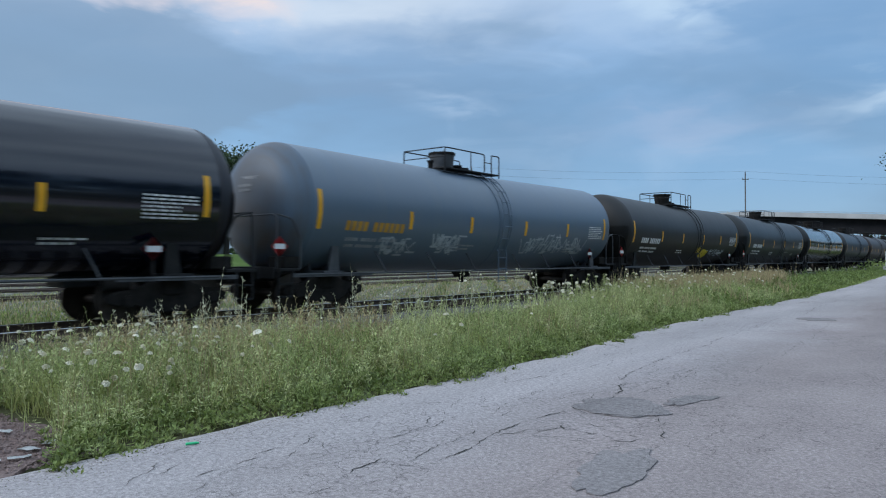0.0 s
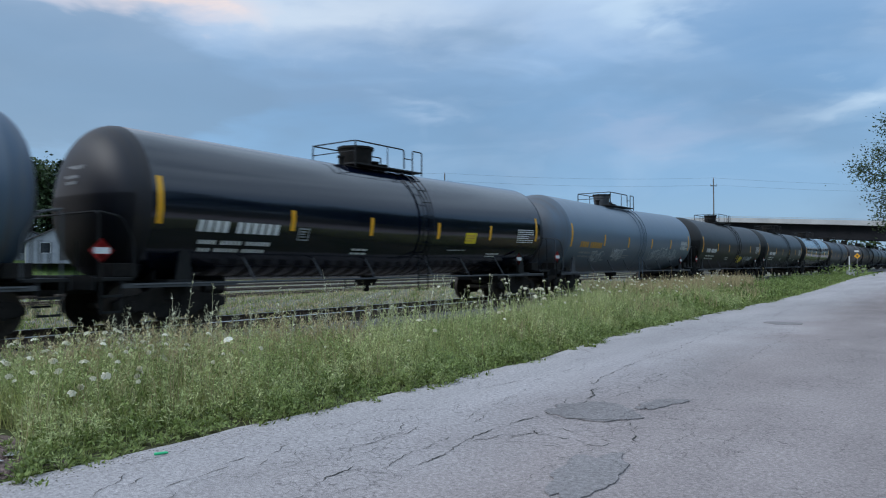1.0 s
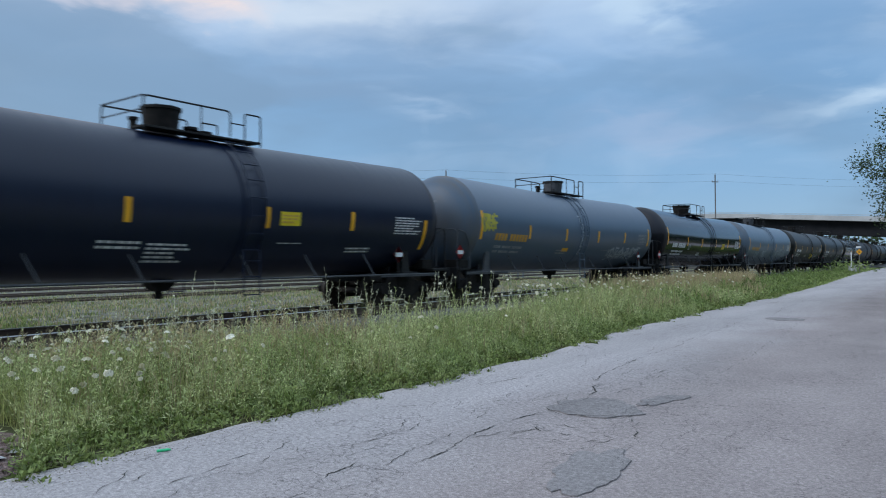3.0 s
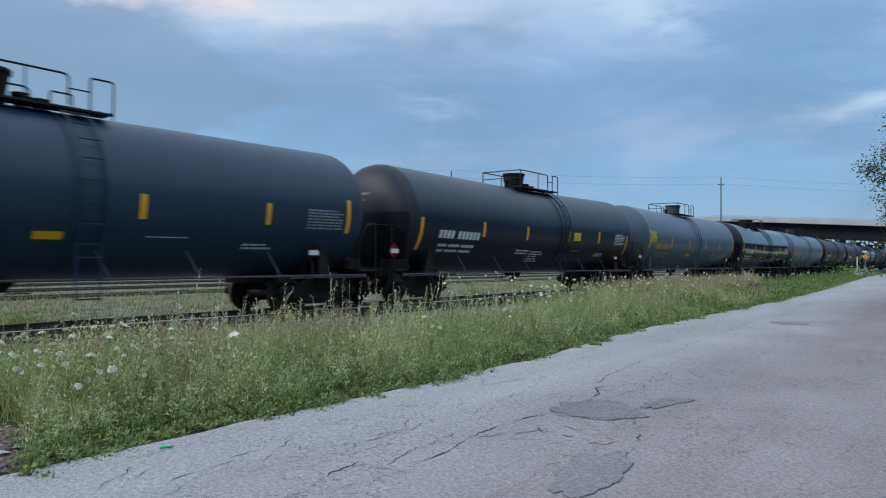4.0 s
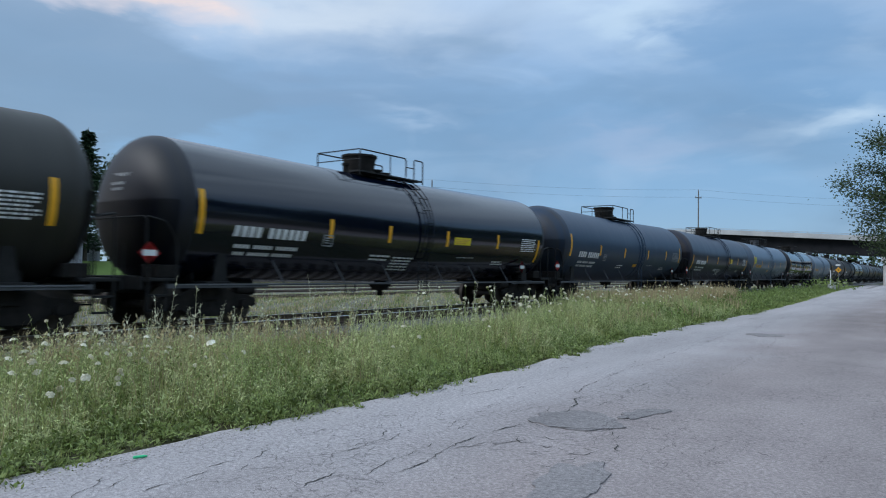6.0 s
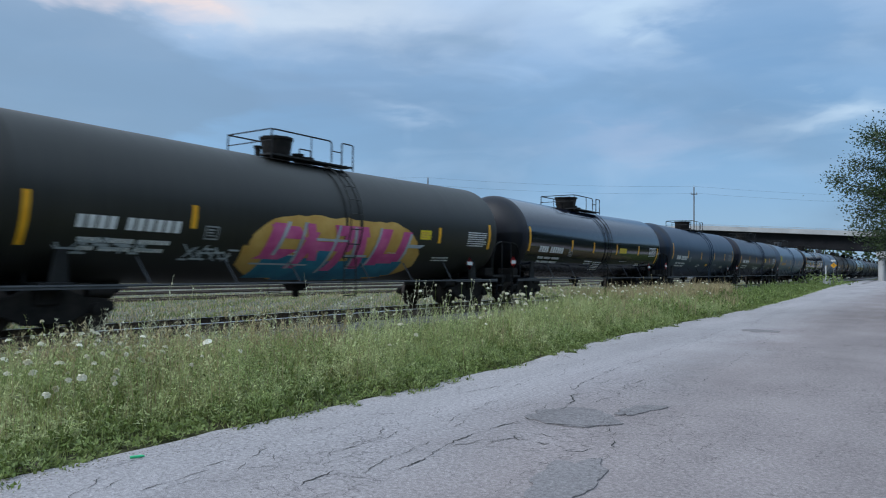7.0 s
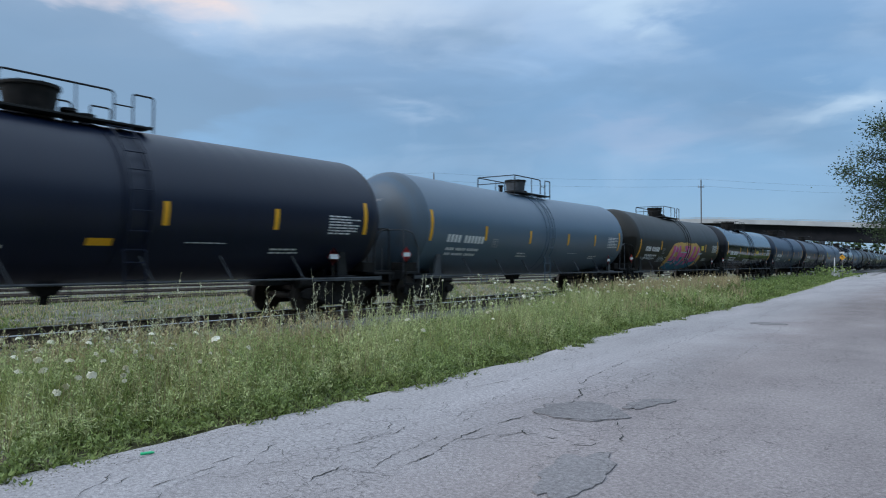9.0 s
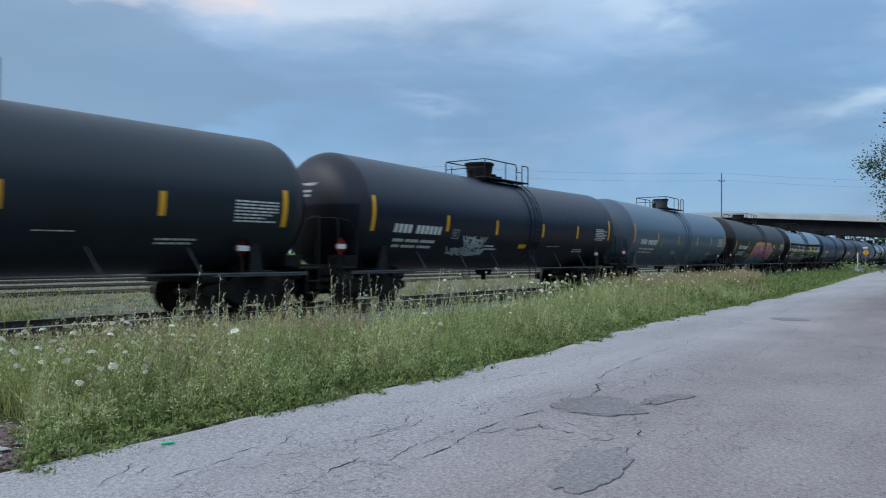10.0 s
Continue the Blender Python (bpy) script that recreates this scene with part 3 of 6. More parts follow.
def track(cx, zr, y0, y1, label, ties, step, head="rail"):
    t = thing("railway_track", label, "railway track", pose(cx, 0, zr), kind="structure")
    for s in (-0.755, 0.755):
        r = part("rail", rail_mesh(y0, y1), M["rail"], t, "rusty steel rail with a polished head", smooth=False)
        r.data.materials.append(M[head])
        r.matrix_basis = pose(s, 0, 0)
    if not ties:
        return t
    bm = bmesh.new()
    box(bm, -1.3, 1.3, -0.115, 0.115, -0.36, -0.178, 0.012)
    first = part("tie", bm, M["tie"], t, smooth=False)
    first.matrix_basis = pose(0, ties[0], 0)
    y = ties[0] + step
    while y < ties[1]:
        share("tie", first, t, pose(rnd.uniform(-0.03, 0.03), y + rnd.uniform(-0.03, 0.03), rnd.uniform(-0.01, 0.004), 0, 0, rnd.uniform(-1, 1)))
        y += step
    return t


def bed_height(cx, zr):
    def h(x, y):
        d = abs(x - cx)
        top = zr - 0.22
        z = top if d < 1.75 else top - (d - 1.75) * 0.42
        return max(-0.07, z + 0.03 * noise.noise(Vector((x * 3, y * 3, 0))))
    return h


strip_mesh("ballast_bed", [TRACK_X + d for d in (-2.6, -2.2, -1.9, -1.7, -1.3, -0.9, -0.5, 0, 0.5, 0.9, 1.3, 1.7, 1.9, 2.2, 2.6)],
           graded(-30, 420, 0.4, 0.04, 8), bed_height(TRACK_X, RAIL_Z), M["ballast"], "grey crushed-stone ballast bed under the track", "ballast")
strip_mesh("yard_ground", [-16.8, -18, -20, -22, -24, -26, -28, -30, -33, -36, -40, -45, -50, -56, -62, -70, -79, -88], graded(-30, 420, 1.0, 0.05, 10),
           lambda x, y: -0.005 + 0.04 * noise.noise(Vector((x * 0.4, y * 0.4, 5))), M["yard"], "pale trodden gravel of the rail yard", "gravel")
strip_mesh("lawn", [-88.05, -89, -90.5, -92, -94, -100, -120, -170], graded(-60, 330, 4, 0.1, 25), lambda x, y: 2.1 * max(0, min(1, (-x - 88) / 6)) ** 0.8, M["lawn"],
           "bright mown lawn beyond the rail yard", "lawn")
slab("gravel_pad", blob_outline(-6.75, 1.1, 1.6, 1.62, 0, 40, 0.15, 2.2), -0.06, -0.012, M["pad"], "bare reddish gravel patch beside the road", "gravel", "structure")

track(TRACK_X, RAIL_Z, -30, 420, "railway track on ballast, rails polished by traffic", (-4, 140), 0.53, "railhead")
track(-28.4, 0.10, -30, 420, "rusty siding rails sunk in the yard gravel", None, 0.6)
track(-34.6, 0.11, -30, 420, "rusty siding rails farther off in the yard gravel", None, 0.7)
track(-41.5, 0.12, -30, 420, "farthest siding rails in pale gravel", None, 1.4)


def scatter_stones(name, n, place, smin, smax, mat, label):
    """Loose angular stones, too many to count."""
    base = np.array([(-1, -0.7, 0), (0.9, -0.9, 0), (1, 0.8, 0), (-0.8, 1, 0), (-0.5, -0.4, 0.9), (0.6, -0.5, 0.8), (0.5, 0.6, 1.0), (-0.5, 0.5, 0.75)])
    fc = np.array([(0, 1, 5, 4), (1, 2, 6, 5), (2, 3, 7, 6), (3, 0, 4, 7), (4, 5, 6, 7)])
    p = place(n)
    s = rng.uniform(smin, smax, n)
    a = rng.uniform(0, 6.28, n)
    v = base[None] * (1 + rng.uniform(-0.35, 0.35, (n, 8, 3))) * s[:, None, None]
    c, d = np.cos(a)[:, None], np.sin(a)[:, None]
    v = np.stack([v[..., 0] * c - v[..., 1] * d, v[..., 0] * d + v[..., 1] * c, v[..., 2] * 0.9], -1) + p[:, None]
    f = fc[None] + 8 * np.arange(n)[:, None, None]
    ob = new(name, mesh_from(name, v.reshape(-1, 3).tolist(), f.reshape(-1, 4).tolist(), mat))
    return tagged(ob, label, "stones", kind="stuff")


def ballast_place(n):
    y = 2 + 45 * rng.random(n) ** 1.5
    x = TRACK_X + rng.uniform(0.9, 3.6, n)
    h = bed_height(TRACK_X, RAIL_Z)
    return np.array([(a, b, h(a, b) - 0.008) for a, b in zip(x, y)])


scatter_stones("ballast_stones", 14000, ballast_place, 0.015, 0.04, M["ballast"], "loose grey ballast stones on the track shoulder")
scatter_stones("pad_stones", 6000, lambda n: np.stack([rng.uniform(-8.2, -5.62, n), rng.uniform(0.3, 2.7, n), np.full(n, -0.014)], -1), 0.005, 0.018, M["pad"], "loose reddish gravel stones beside the road")


# ---- tank cars ----
R_TANK, Z_TANK, Y_TAN, HEAD = 1.62, 2.51, 7.78, 0.74
MARK_SHIFT = 0.08


def sag(y):
    """The tank slopes slightly down to its middle outlet."""
    return 0.085 * (abs(y) / 8.0 - 0.55)


def on_shell(y, a, lift=0.0):
    r = R_TANK + lift
    return (r * math.cos(a), y, Z_TANK + sag(y) + r * math.sin(a))


def shell_bmesh():
    bm = bmesh.new()
    n = 56
    ys = [-Y_TAN, -6.4, -4.9, -3.3, -1.7, -0.6, 0, 0.6, 1.7, 3.3, 4.9, 6.4, Y_TAN]
    rings = []
    for y in ys:
        rings.append([bm.verts.new((R_TANK * math.cos(t), y, Z_TANK + sag(y) + R_TANK * math.sin(t))) for t in [2 * math.pi * i / n for i in range(n)]])
    for a, b in zip(rings, rings[1:]):
        for i in range(n):
            bm.faces.new((a[i], a[(i + 1) % n], b[(i + 1) % n], b[i]))
    return bm


def head_bmesh(s):
    bm = bmesh.new()
    n, m = 56, 10
    rings = []
    for j in range(m):
        u = math.pi / 2 * j / m
        # a knuckle, then a flatter dish
        r = R_TANK * math.cos(u) ** 0.62
        y = s * (Y_TAN + HEAD * math.sin(u))
        rings.append([bm.verts.new((r * math.cos(t), y, Z_TANK + sag(Y_TAN) + r * math.sin(t))) for t in [2 * math.pi * i / n for i in range(n)]])
    tip = bm.verts.new((0, s * (Y_TAN + HEAD), Z_TANK + sag(Y_TAN)))
    for a, b in zip(rings, rings[1:]):
        for i in range(n):
            bm.faces.new((a[i], a[(i + 1) % n], b[(i + 1) % n], b[i]))
    for i in range(n):
        bm.faces.new((rings[-1][i], rings[-1][(i + 1) % n], tip))
    return bm


def band(bm, y0, y1, a0, a1, lift, n=8, skew=0.0):
    """A thin patch wrapped on the shell, from angle a0 to a1 over the horizontal."""
    rows = []
    for i in range(n + 1):
        a = a0 + (a1 - a0) * i / n
        d = skew * i / n - MARK_SHIFT
        rows.append((bm.verts.new(on_shell(y0 + d, a, lift)), bm.verts.new(on_shell(y1 + d, a, lift))))
    for p, q in zip(rows, rows[1:]):
        bm.faces.new((p[0], p[1], q[1], q[0]))
    return bm


def angle_at(z):
    """The shell angle at a height over the rail, seen from the side."""
    return math.asin(max(-1, min(1, (z - Z_TANK) / R_TANK)))


def truck_parts(parent, y, lean):
    t = new("truck")
    t.parent = parent
    t.matrix_basis = pose(0, y, 0)
    out = [(-1.28, 0.42), (-1.28, 0.56), (-1.05, 0.66), (-0.72, 0.66), (-0.42, 0.82), (0.42, 0.82), (0.72, 0.66), (1.05, 0.66), (1.28, 0.56), (1.28, 0.42), (1.08, 0.36), (0.72, 0.40), (0.40, 0.20), (-0.40, 0.20), (-0.72, 0.40), (-1.08, 0.36)]
    for s in (1, -1):
        bm = extrude_yz(bmesh.new(), out, s * 0.94, s * 1.10)
        bmesh.ops.bevel(bm, geom=bm.edges[:], offset=0.02, segments=1, affect="EDGES")
        f = part("side_frame", bm, M["truck"], t, smooth=False)
        for dy in (-0.89, 0.89):
            bm = bmesh.new()
            rod(bm, (s * 1.10, dy, 0.457), (s * 1.17, dy, 0.457), 0.12, 14)
            rod(bm, (s * 1.17, dy, 0.457), (s * 1.19, dy, 0.457), 0.08, 14)
            part("bearing_cap", bm, M["truck"], t)
        for dy in (-0.17, 0, 0.17):
            bm = rod(bmesh.new(), (s * 1.02, dy, 0.24), (s * 1.02, dy, 0.68), 0.078, 10)
            part("spring", bm, M["truck"], t)
    bm = bmesh.new()
    box(bm, -1.15, 1.15, -0.2, 0.2, 0.55, 0.84, 0.03)
    part("bolster", bm, M["truck"], t, smooth=False)
    sets = []
    for dy in (-0.89, 0.89):
        bm = bmesh.new()
        rod(bm, (-0.95, 0, 0), (0.95, 0, 0), 0.085, 12)
        for s in (1, -1):
            for x0, x1, r0, r1 in ((0.69, 0.715, 0.485, 0.485), (0.715, 0.83, 0.46, 0.452), (0.83, 0.835, 0.40, 0.38)):
                rod(bm, (s * x0, 0, 0), (s * x1, 0, 0), r0, 36, r1)
            for i in range(6):
                a = i * math.pi / 3
                rod(bm, (s * 0.836, 0.2 * math.cos(a), 0.2 * math.sin(a)), (s * 0.85, 0.2 * math.cos(a), 0.2 * math.sin(a)), 0.035, 8)
        w = part("wheelset", bm, M["wheel"], t, "steel wheels on their axle")
        w.matrix_basis = pose(0, dy, 0.457)
        sets.append(w)
    return t


def head_shield(s):
    """A dished plate over the lower half of a tank end."""
    bm = bmesh.new()
    rows = []
    for j in range(9):
        z = 0.12 - 1.42 * j / 8
        half = math.sqrt(max(0.02, (0.95 * R_TANK) ** 2 - z * z))
        row = []
        for i in range(15):
            x = half * (2 * i / 14 - 1)
            u = math.acos(min(1.0, (math.hypot(x, z) / R_TANK) ** (1 / 0.62)))
            row.append(bm.verts.new((x, s * (Y_TAN + HEAD * math.sin(u) + 0.03), Z_TANK + sag(Y_TAN) + z)))
        rows.append(row)
    for a, b in zip(rows, rows[1:]):
        for i in range(14):
            bm.faces.new((a[i], a[i + 1], b[i + 1], b[i]))
    bmesh.ops.solidify(bm, geom=bm.faces[:], thickness=0.02)
    return bm


FITTINGS = ("manway_nozzle", "nozzle_lid", "valve", "top_platform", "safety_railing", "ladder", "platform_bracket")


def tank_car_base():
    car = new("tank_car")
    part("tank_shell", shell_bmesh(), M["black"], car)
    for s in (-1, 1):
        part("tank_head", head_bmesh(s), M["black"], car)
        part("head_shield", head_shield(s), M["black"], car, "dull steel shield over the lower tank end")
    # stub sills, bolster saddles, end platforms with their railings
    for s in (-1, 1):
        bm = bmesh.new()
        box(bm, -0.35, 0.35, min(s * 5.2, s * 8.75), max(s * 5.2, s * 8.75), 0.72, 1.08, 0.02)
        part("stub_sill", bm, M["black"], car, smooth=False)
        bm = bmesh.new()
        for x in (-1.0, 1.0):
            extrude_yz(bm, [(s * 6.72, 0.9), (s * 7.1, 0.9), (s * 6.98, 1.62), (s * 6.78, 1.62)], x * 1.28 - 0.03, x * 1.28 + 0.03)
        box(bm, -1.4, 1.4, s * 7.0 - 0.32, s * 7.0 + 0.32, 0.86, 0.97, 0.01)
        for dy in (-0.3, 0.3):
            box(bm, -0.85, 0.85, s * 7.0 + dy - 0.02, s * 7.0 + dy + 0.02, 0.96, 1.5)
        part("bolster_saddle", bm, M["black"], car, smooth=False)
        bm = bmesh.new()
        box(bm, -1.42, 1.42, s * 8.45 - 0.38, s * 8.45 + 0.38, 0.98, 1.05, 0.012)
        box(bm, -1.45, 1.45, s * 8.84 - 0.02, s * 8.84 + 0.02, 0.82, 1.08, 0.008)
        part("end_platform", bm, M["black"], car, smooth=False)
        bm = bmesh.new()
        pipe(bm, rounded([(-1.38, s * 8.72, 1.05), (-1.38, s * 8.72, 2.28), (1.38, s * 8.72, 2.28), (1.38, s * 8.72, 1.05)], 0.16), 0.021)
        for x in (-0.55, 0.55):
            pipe(bm, [(x, s * 8.72, 1.05), (x, s * 8.72, 1.75)], 0.02)
        pipe(bm, rounded([(1.38, s * 8.72, 2.28), (1.4, s * 8.3, 2.2), (1.4, s * 8.05, 1.75), (1.4, s * 8.05, 1.03)], 0.12), 0.021)
        part("end_railing", bm, M["black"], car)
        # corner steps under the platform
        for x in (-1.42, 1.42):
            bm = bmesh.new()
            for dy in (-0.2, 0.2):
                box(bm, x - 0.02, x + 0.02, s * 8.5 + dy - 0.02, s * 8.5 + dy + 0.02, 0.38, 1.0)
            for z in (0.40, 0.70):
                box(bm, x - 0.05, x + 0.05, s * 8.5 - 0.2, s * 8.5 + 0.2, z - 0.02, z + 0.02)
            part("corner_step", bm, M["black"], car, smooth=False)
        bm = bmesh.new()
        box(bm, -0.1, 0.1, min(s * 8.7, s * 9.0), max(s * 8.7, s * 9.0), 0.72, 0.95, 0.03)
        box(bm, -0.16, 0.16, min(s * 8.9, s * 9.07), max(s * 8.9, s * 9.07), 0.68, 1.0, 0.05)
        part("coupler", bm, M["truck"], car, smooth=False)
        # brake gear on the near end: cylinder and rigging box beside the sill
        bm = bmesh.new()
        rod(bm, (0.9, s * 5.7, 0.78), (0.9, s * 6.2, 0.78), 0.14, 14)
        part("brake_cylinder", bm, M["truck"], car)
        bm = bmesh.new()
        box(bm, 0.6, 1.2, s * 8.1 - 0.25, s * 8.1 + 0.25, 1.05, 1.32, 0.02)
        part("brake_box", bm, M["truck"], car, smooth=False)
    # thin side rails and their straps
    for x in (1.45, -1.45):
        bm = bmesh.new()
        rod(bm, (x, -8.1, 0.90), (x, 8.1, 0.90), 0.026, 8)
        box(bm, x - 0.012, x + 0.012, -8.3, -5.7, 0.84, 0.93)
        box(bm, x - 0.012, x + 0.012, 5.7, 8.3, 0.84, 0.93)
        part("side_rail", bm, M["greygear"], car, "thin steel side rail worn bright")
    for x in (1, -1):
        for y in (-5.3, -3.2, -1.3, 1.3, 3.2, 5.3):
            bm = rod(bmesh.new(), (x * 1.45, y + 0.12, 0.90), (x * 1.17, y - 0.12, 1.58), 0.02, 6)
            part("rail_strap", bm, M["greygear"], car)
    # bottom outlet with its skid
    bm = bmesh.new()
    extrude_yz(bm, [(-0.38, 0.92), (0.38, 0.92), (0.14, 0.66), (-0.14, 0.66)], -0.2, 0.2)
    rod(bm, (0, 0, 0.48), (0, 0, 0.68), 0.09, 14)
    part("bottom_outlet", bm, M["truck"], car, smooth=False)
    for y in (-7.0, 7.0):
        truck_parts(car, y, 0)
    # top fittings
    zt = Z_TANK + R_TANK + sag(0)
    bm = bmesh.new()
    rod(bm, (0, -0.25, zt - 0.1), (0, -0.25, zt + 0.14), 0.37, 28)
    rod(bm, (0, -0.25, zt + 0.14), (0, -0.25, zt + 0.54), 0.36, 28, 0.41)
    part("manway_nozzle", bm, M["truck"], car, "dark stained steel manway nozzle")
    bm = bmesh.new()
    rod(bm, (0, -0.25, zt + 0.54), (0, -0.25, zt + 0.60), 0.44, 28)
    for i in range(8):
        a = i * math.pi / 4
        rod(bm, (0.40 * math.cos(a), -0.25 + 0.40 * math.sin(a), zt + 0.50), (0.40 * math.cos(a), -0.25 + 0.40 * math.sin(a), zt + 0.62), 0.022, 6)
    part("nozzle_lid", bm, M["truck"], car)
    for y, r, h in ((0.42, 0.17, 0.20), (0.75, 0.2, 0.14), (-0.95, 0.11, 0.22)):
        bm = bmesh.new()
        rod(bm, (0.1, y, zt - 0.05), (0.1, y, zt + h), r * 0.7, 12)
        rod(bm, (0.1, y, zt + h), (0.1, y, zt + h + 0.06), r, 12)
        part("valve", bm, M["truck"], car)
    for x in (-0.62, 0.62):
        bm = bmesh.new()
        box(bm, x - 0.22, x + 0.22, -1.15, 1.8, zt - 0.02, zt + 0.02, 0.004)
        for dy in np.linspace(-1.1, 1.75, 15):
            box(bm, x - 0.215, x + 0.215, dy - 0.012, dy + 0.012, zt + 0.02, zt + 0.035)
        part("top_platform", bm, M["black"], car, "black steel grating platform", smooth=False)
    for x in (-0.84, 0.84):
        bm = bmesh.new()
        pipe(bm, rounded([(x, -1.15, zt - 0.1), (x, -1.15, zt + 0.62), (x, 0.95, zt + 0.62), (x, 0.95, zt + 0.05)], 0.1), 0.021, 6)
        pipe(bm, rounded([(x, 1.35, zt - 0.1), (x, 1.35, zt + 0.63), (x, 1.8, zt + 0.63), (x, 1.8, zt - 0.1)], 0.06), 0.02, 6)
        pipe(bm, [(x, 0.95, zt + 0.36), (x, 1.35, zt + 0.36)], 0.015, 6)
        pipe(bm, [(x, 0.2, zt), (x, 0.2, zt + 0.62)], 0.015, 6)
        part("safety_railing", bm, M["black"], car)
    bm = bmesh.new()
    pipe(bm, [(-0.84, -1.15, zt + 0.62), (0.84, -1.15, zt + 0.62)], 0.018, 6)
    pipe(bm, [(-0.84, -1.15, zt + 0.34), (0.84, -1.15, zt + 0.34)], 0.015, 6)
    part("safety_railing", bm, M["black"], car)
    for s in (1, -1):
        bm = bmesh.new()
        prev = None
        steps = [radians(v) for v in (62, 48, 34, 20, 6, -8, -22, -34)]
        for y in (1.05, 1.5):
            pts = [(s * (R_TANK + 0.1) * math.cos(a), y, Z_TANK + (R_TANK + 0.1) * math.sin(a)) for a in steps] + [(s * 1.48, y, 1.5), (s * 1.48, y, 0.5)]
            pipe(bm, pts, 0.018, 6)
        lad = part("ladder", bm, M["black"], car)
        spots = [((R_TANK + 0.1) * math.cos(a), Z_TANK + (R_TANK + 0.1) * math.sin(a)) for a in np.linspace(radians(60), radians(-34), 8)] + [(1.48, z) for z in (1.3, 0.95, 0.55)]
        first = None
        for x, z in spots:
            if first is None:
                first = part("rung", rod(bmesh.new(), (0, 1.05, 0), (0, 1.5, 0), 0.014, 6), M["black"], lad)
                first.matrix_basis = pose(s * x, 0, z)
            else:
                share("rung", first, lad, pose(s * x, 0, z))
    # the wrapper plate under the ladder, with a rib at each edge
    bm = bmesh.new()
    for y in (0.97, 1.53):
        rings = [[bm.verts.new(on_shell(yy, a, lift)) for yy, lift in ((y - 0.03, -0.005), (y - 0.03, 0.014), (y + 0.05, 0.014), (y + 0.05, -0.005))] for a in np.linspace(radians(-62), radians(242), 48)]
        for p, q in zip(rings, rings[1:]):
            for j in range(3):
                bm.faces.new((p[j], p[j + 1], q[j + 1], q[j]))
    part("platform_bracket", bm, M["black"], car)
    return car


def mark_row(bm, y0, y1, z, h, counts, gap=0.28, lift=0.006):
    """A line of lettering kept as plain bars, one a character; counts: characters of each word."""
    total = sum(counts) + 0.8 * (len(counts) - 1)
    w = (y1 - y0) / total
    y = y0
    for c in counts:
        for _ in range(c):
            band(bm, y + w * gap / 2, y + w * (1 - gap / 2), angle_at(z - h / 2), angle_at(z + h / 2), lift, 2, skew=0.0)
            y += w
        y += 0.8 * w


def stencil_block(bm, y0, y1, z0, z1, rows, seed, lift=0.006):
    """A box of fine print as rows of short bars."""
    r = random.Random(seed)
    h = (z1 - z0) / rows
    for i in range(rows):
        y = y0
        end = y1 - (y1 - y0) * r.choice((0, 0, 0.1, 0.3))
        while y < end:
            w = min(r.uniform(0.05, 0.22), end - y)
            if w > 0.02:
                band(bm, y, y + w, angle_at(z0 + h * (i + 0.22)), angle_at(z0 + h * (i + 0.72)), lift, 1)
            y += w + 0.035


def strokes(bm, y0, y1, z0, z1, n, seed, w=0.05, lift=0.006):
    """Spray-can scribble: short slanted and level strokes."""
    r = random.Random(seed)
    for i in range(n):
        y = y0 + (y1 - y0) * (i + r.random()) / n
        za = r.uniform(z0, z0 + (z1 - z0) * 0.5)
        zb = min(z1, za + r.uniform(0.35, 0.8) * (z1 - z0))
        band(bm, y, y + w, angle_at(za), angle_at(zb), lift + 0.0006 * (i % 7), 4, skew=r.uniform(-0.28, 0.28))
        if i % 2:
            zz = r.uniform(z0, z1 - w)
            band(bm, y - 0.1, y + r.uniform(0.1, 0.3), angle_at(zz), angle_at(zz + w), lift + 0.0006 * (i % 7) + 0.0003, 2)


def loop_mark(bm, y, z, r, w, lift=0.011):
    """A sprayed ring on the shell."""
    n = 16
    rows = []
    for i in range(n):
        a = 2 * math.pi * i / n
        q = 1 + 0.12 * math.sin(2 * a + y * 3)
        rows.append([bm.verts.new(on_shell(y - MARK_SHIFT + 0.8 * k * math.cos(a), angle_at(z + k * math.sin(a)), lift)) for k in (r * q, r * q - w)])
    for i in range(n):
        p, q = rows[i], rows[(i + 1) % n]
        bm.faces.new((p[0], q[0], q[1], p[1]))


def placard(car, y, z):
    bm = bmesh.new()
    c = Vector((1.49, y, z))
    vs = [bm.verts.new(c + Vector((0, dy, dz))) for dy, dz in ((0, -0.235), (0.235, 0), (0, 0.235), (-0.235, 0))]
    f = bm.faces.new(vs)
    bmesh.ops.solidify(bm, geom=[f], thickness=0.01)
    p = part("placard", bm, M["red"], car, "red and white diamond placard", smooth=False)
    bm = bmesh.new()
    box(bm, 1.492, 1.506, y - 0.15, y + 0.15, z - 0.06, z + 0.06)
    part("white_bar", bm, M["white"], p, smooth=False)
    bm = bmesh.new()
    box(bm, 1.44, 1.478, y - 0.03, y + 0.03, 0.95, z + 0.1)
    part("placard_post", bm, M["truck"], car, smooth=False)


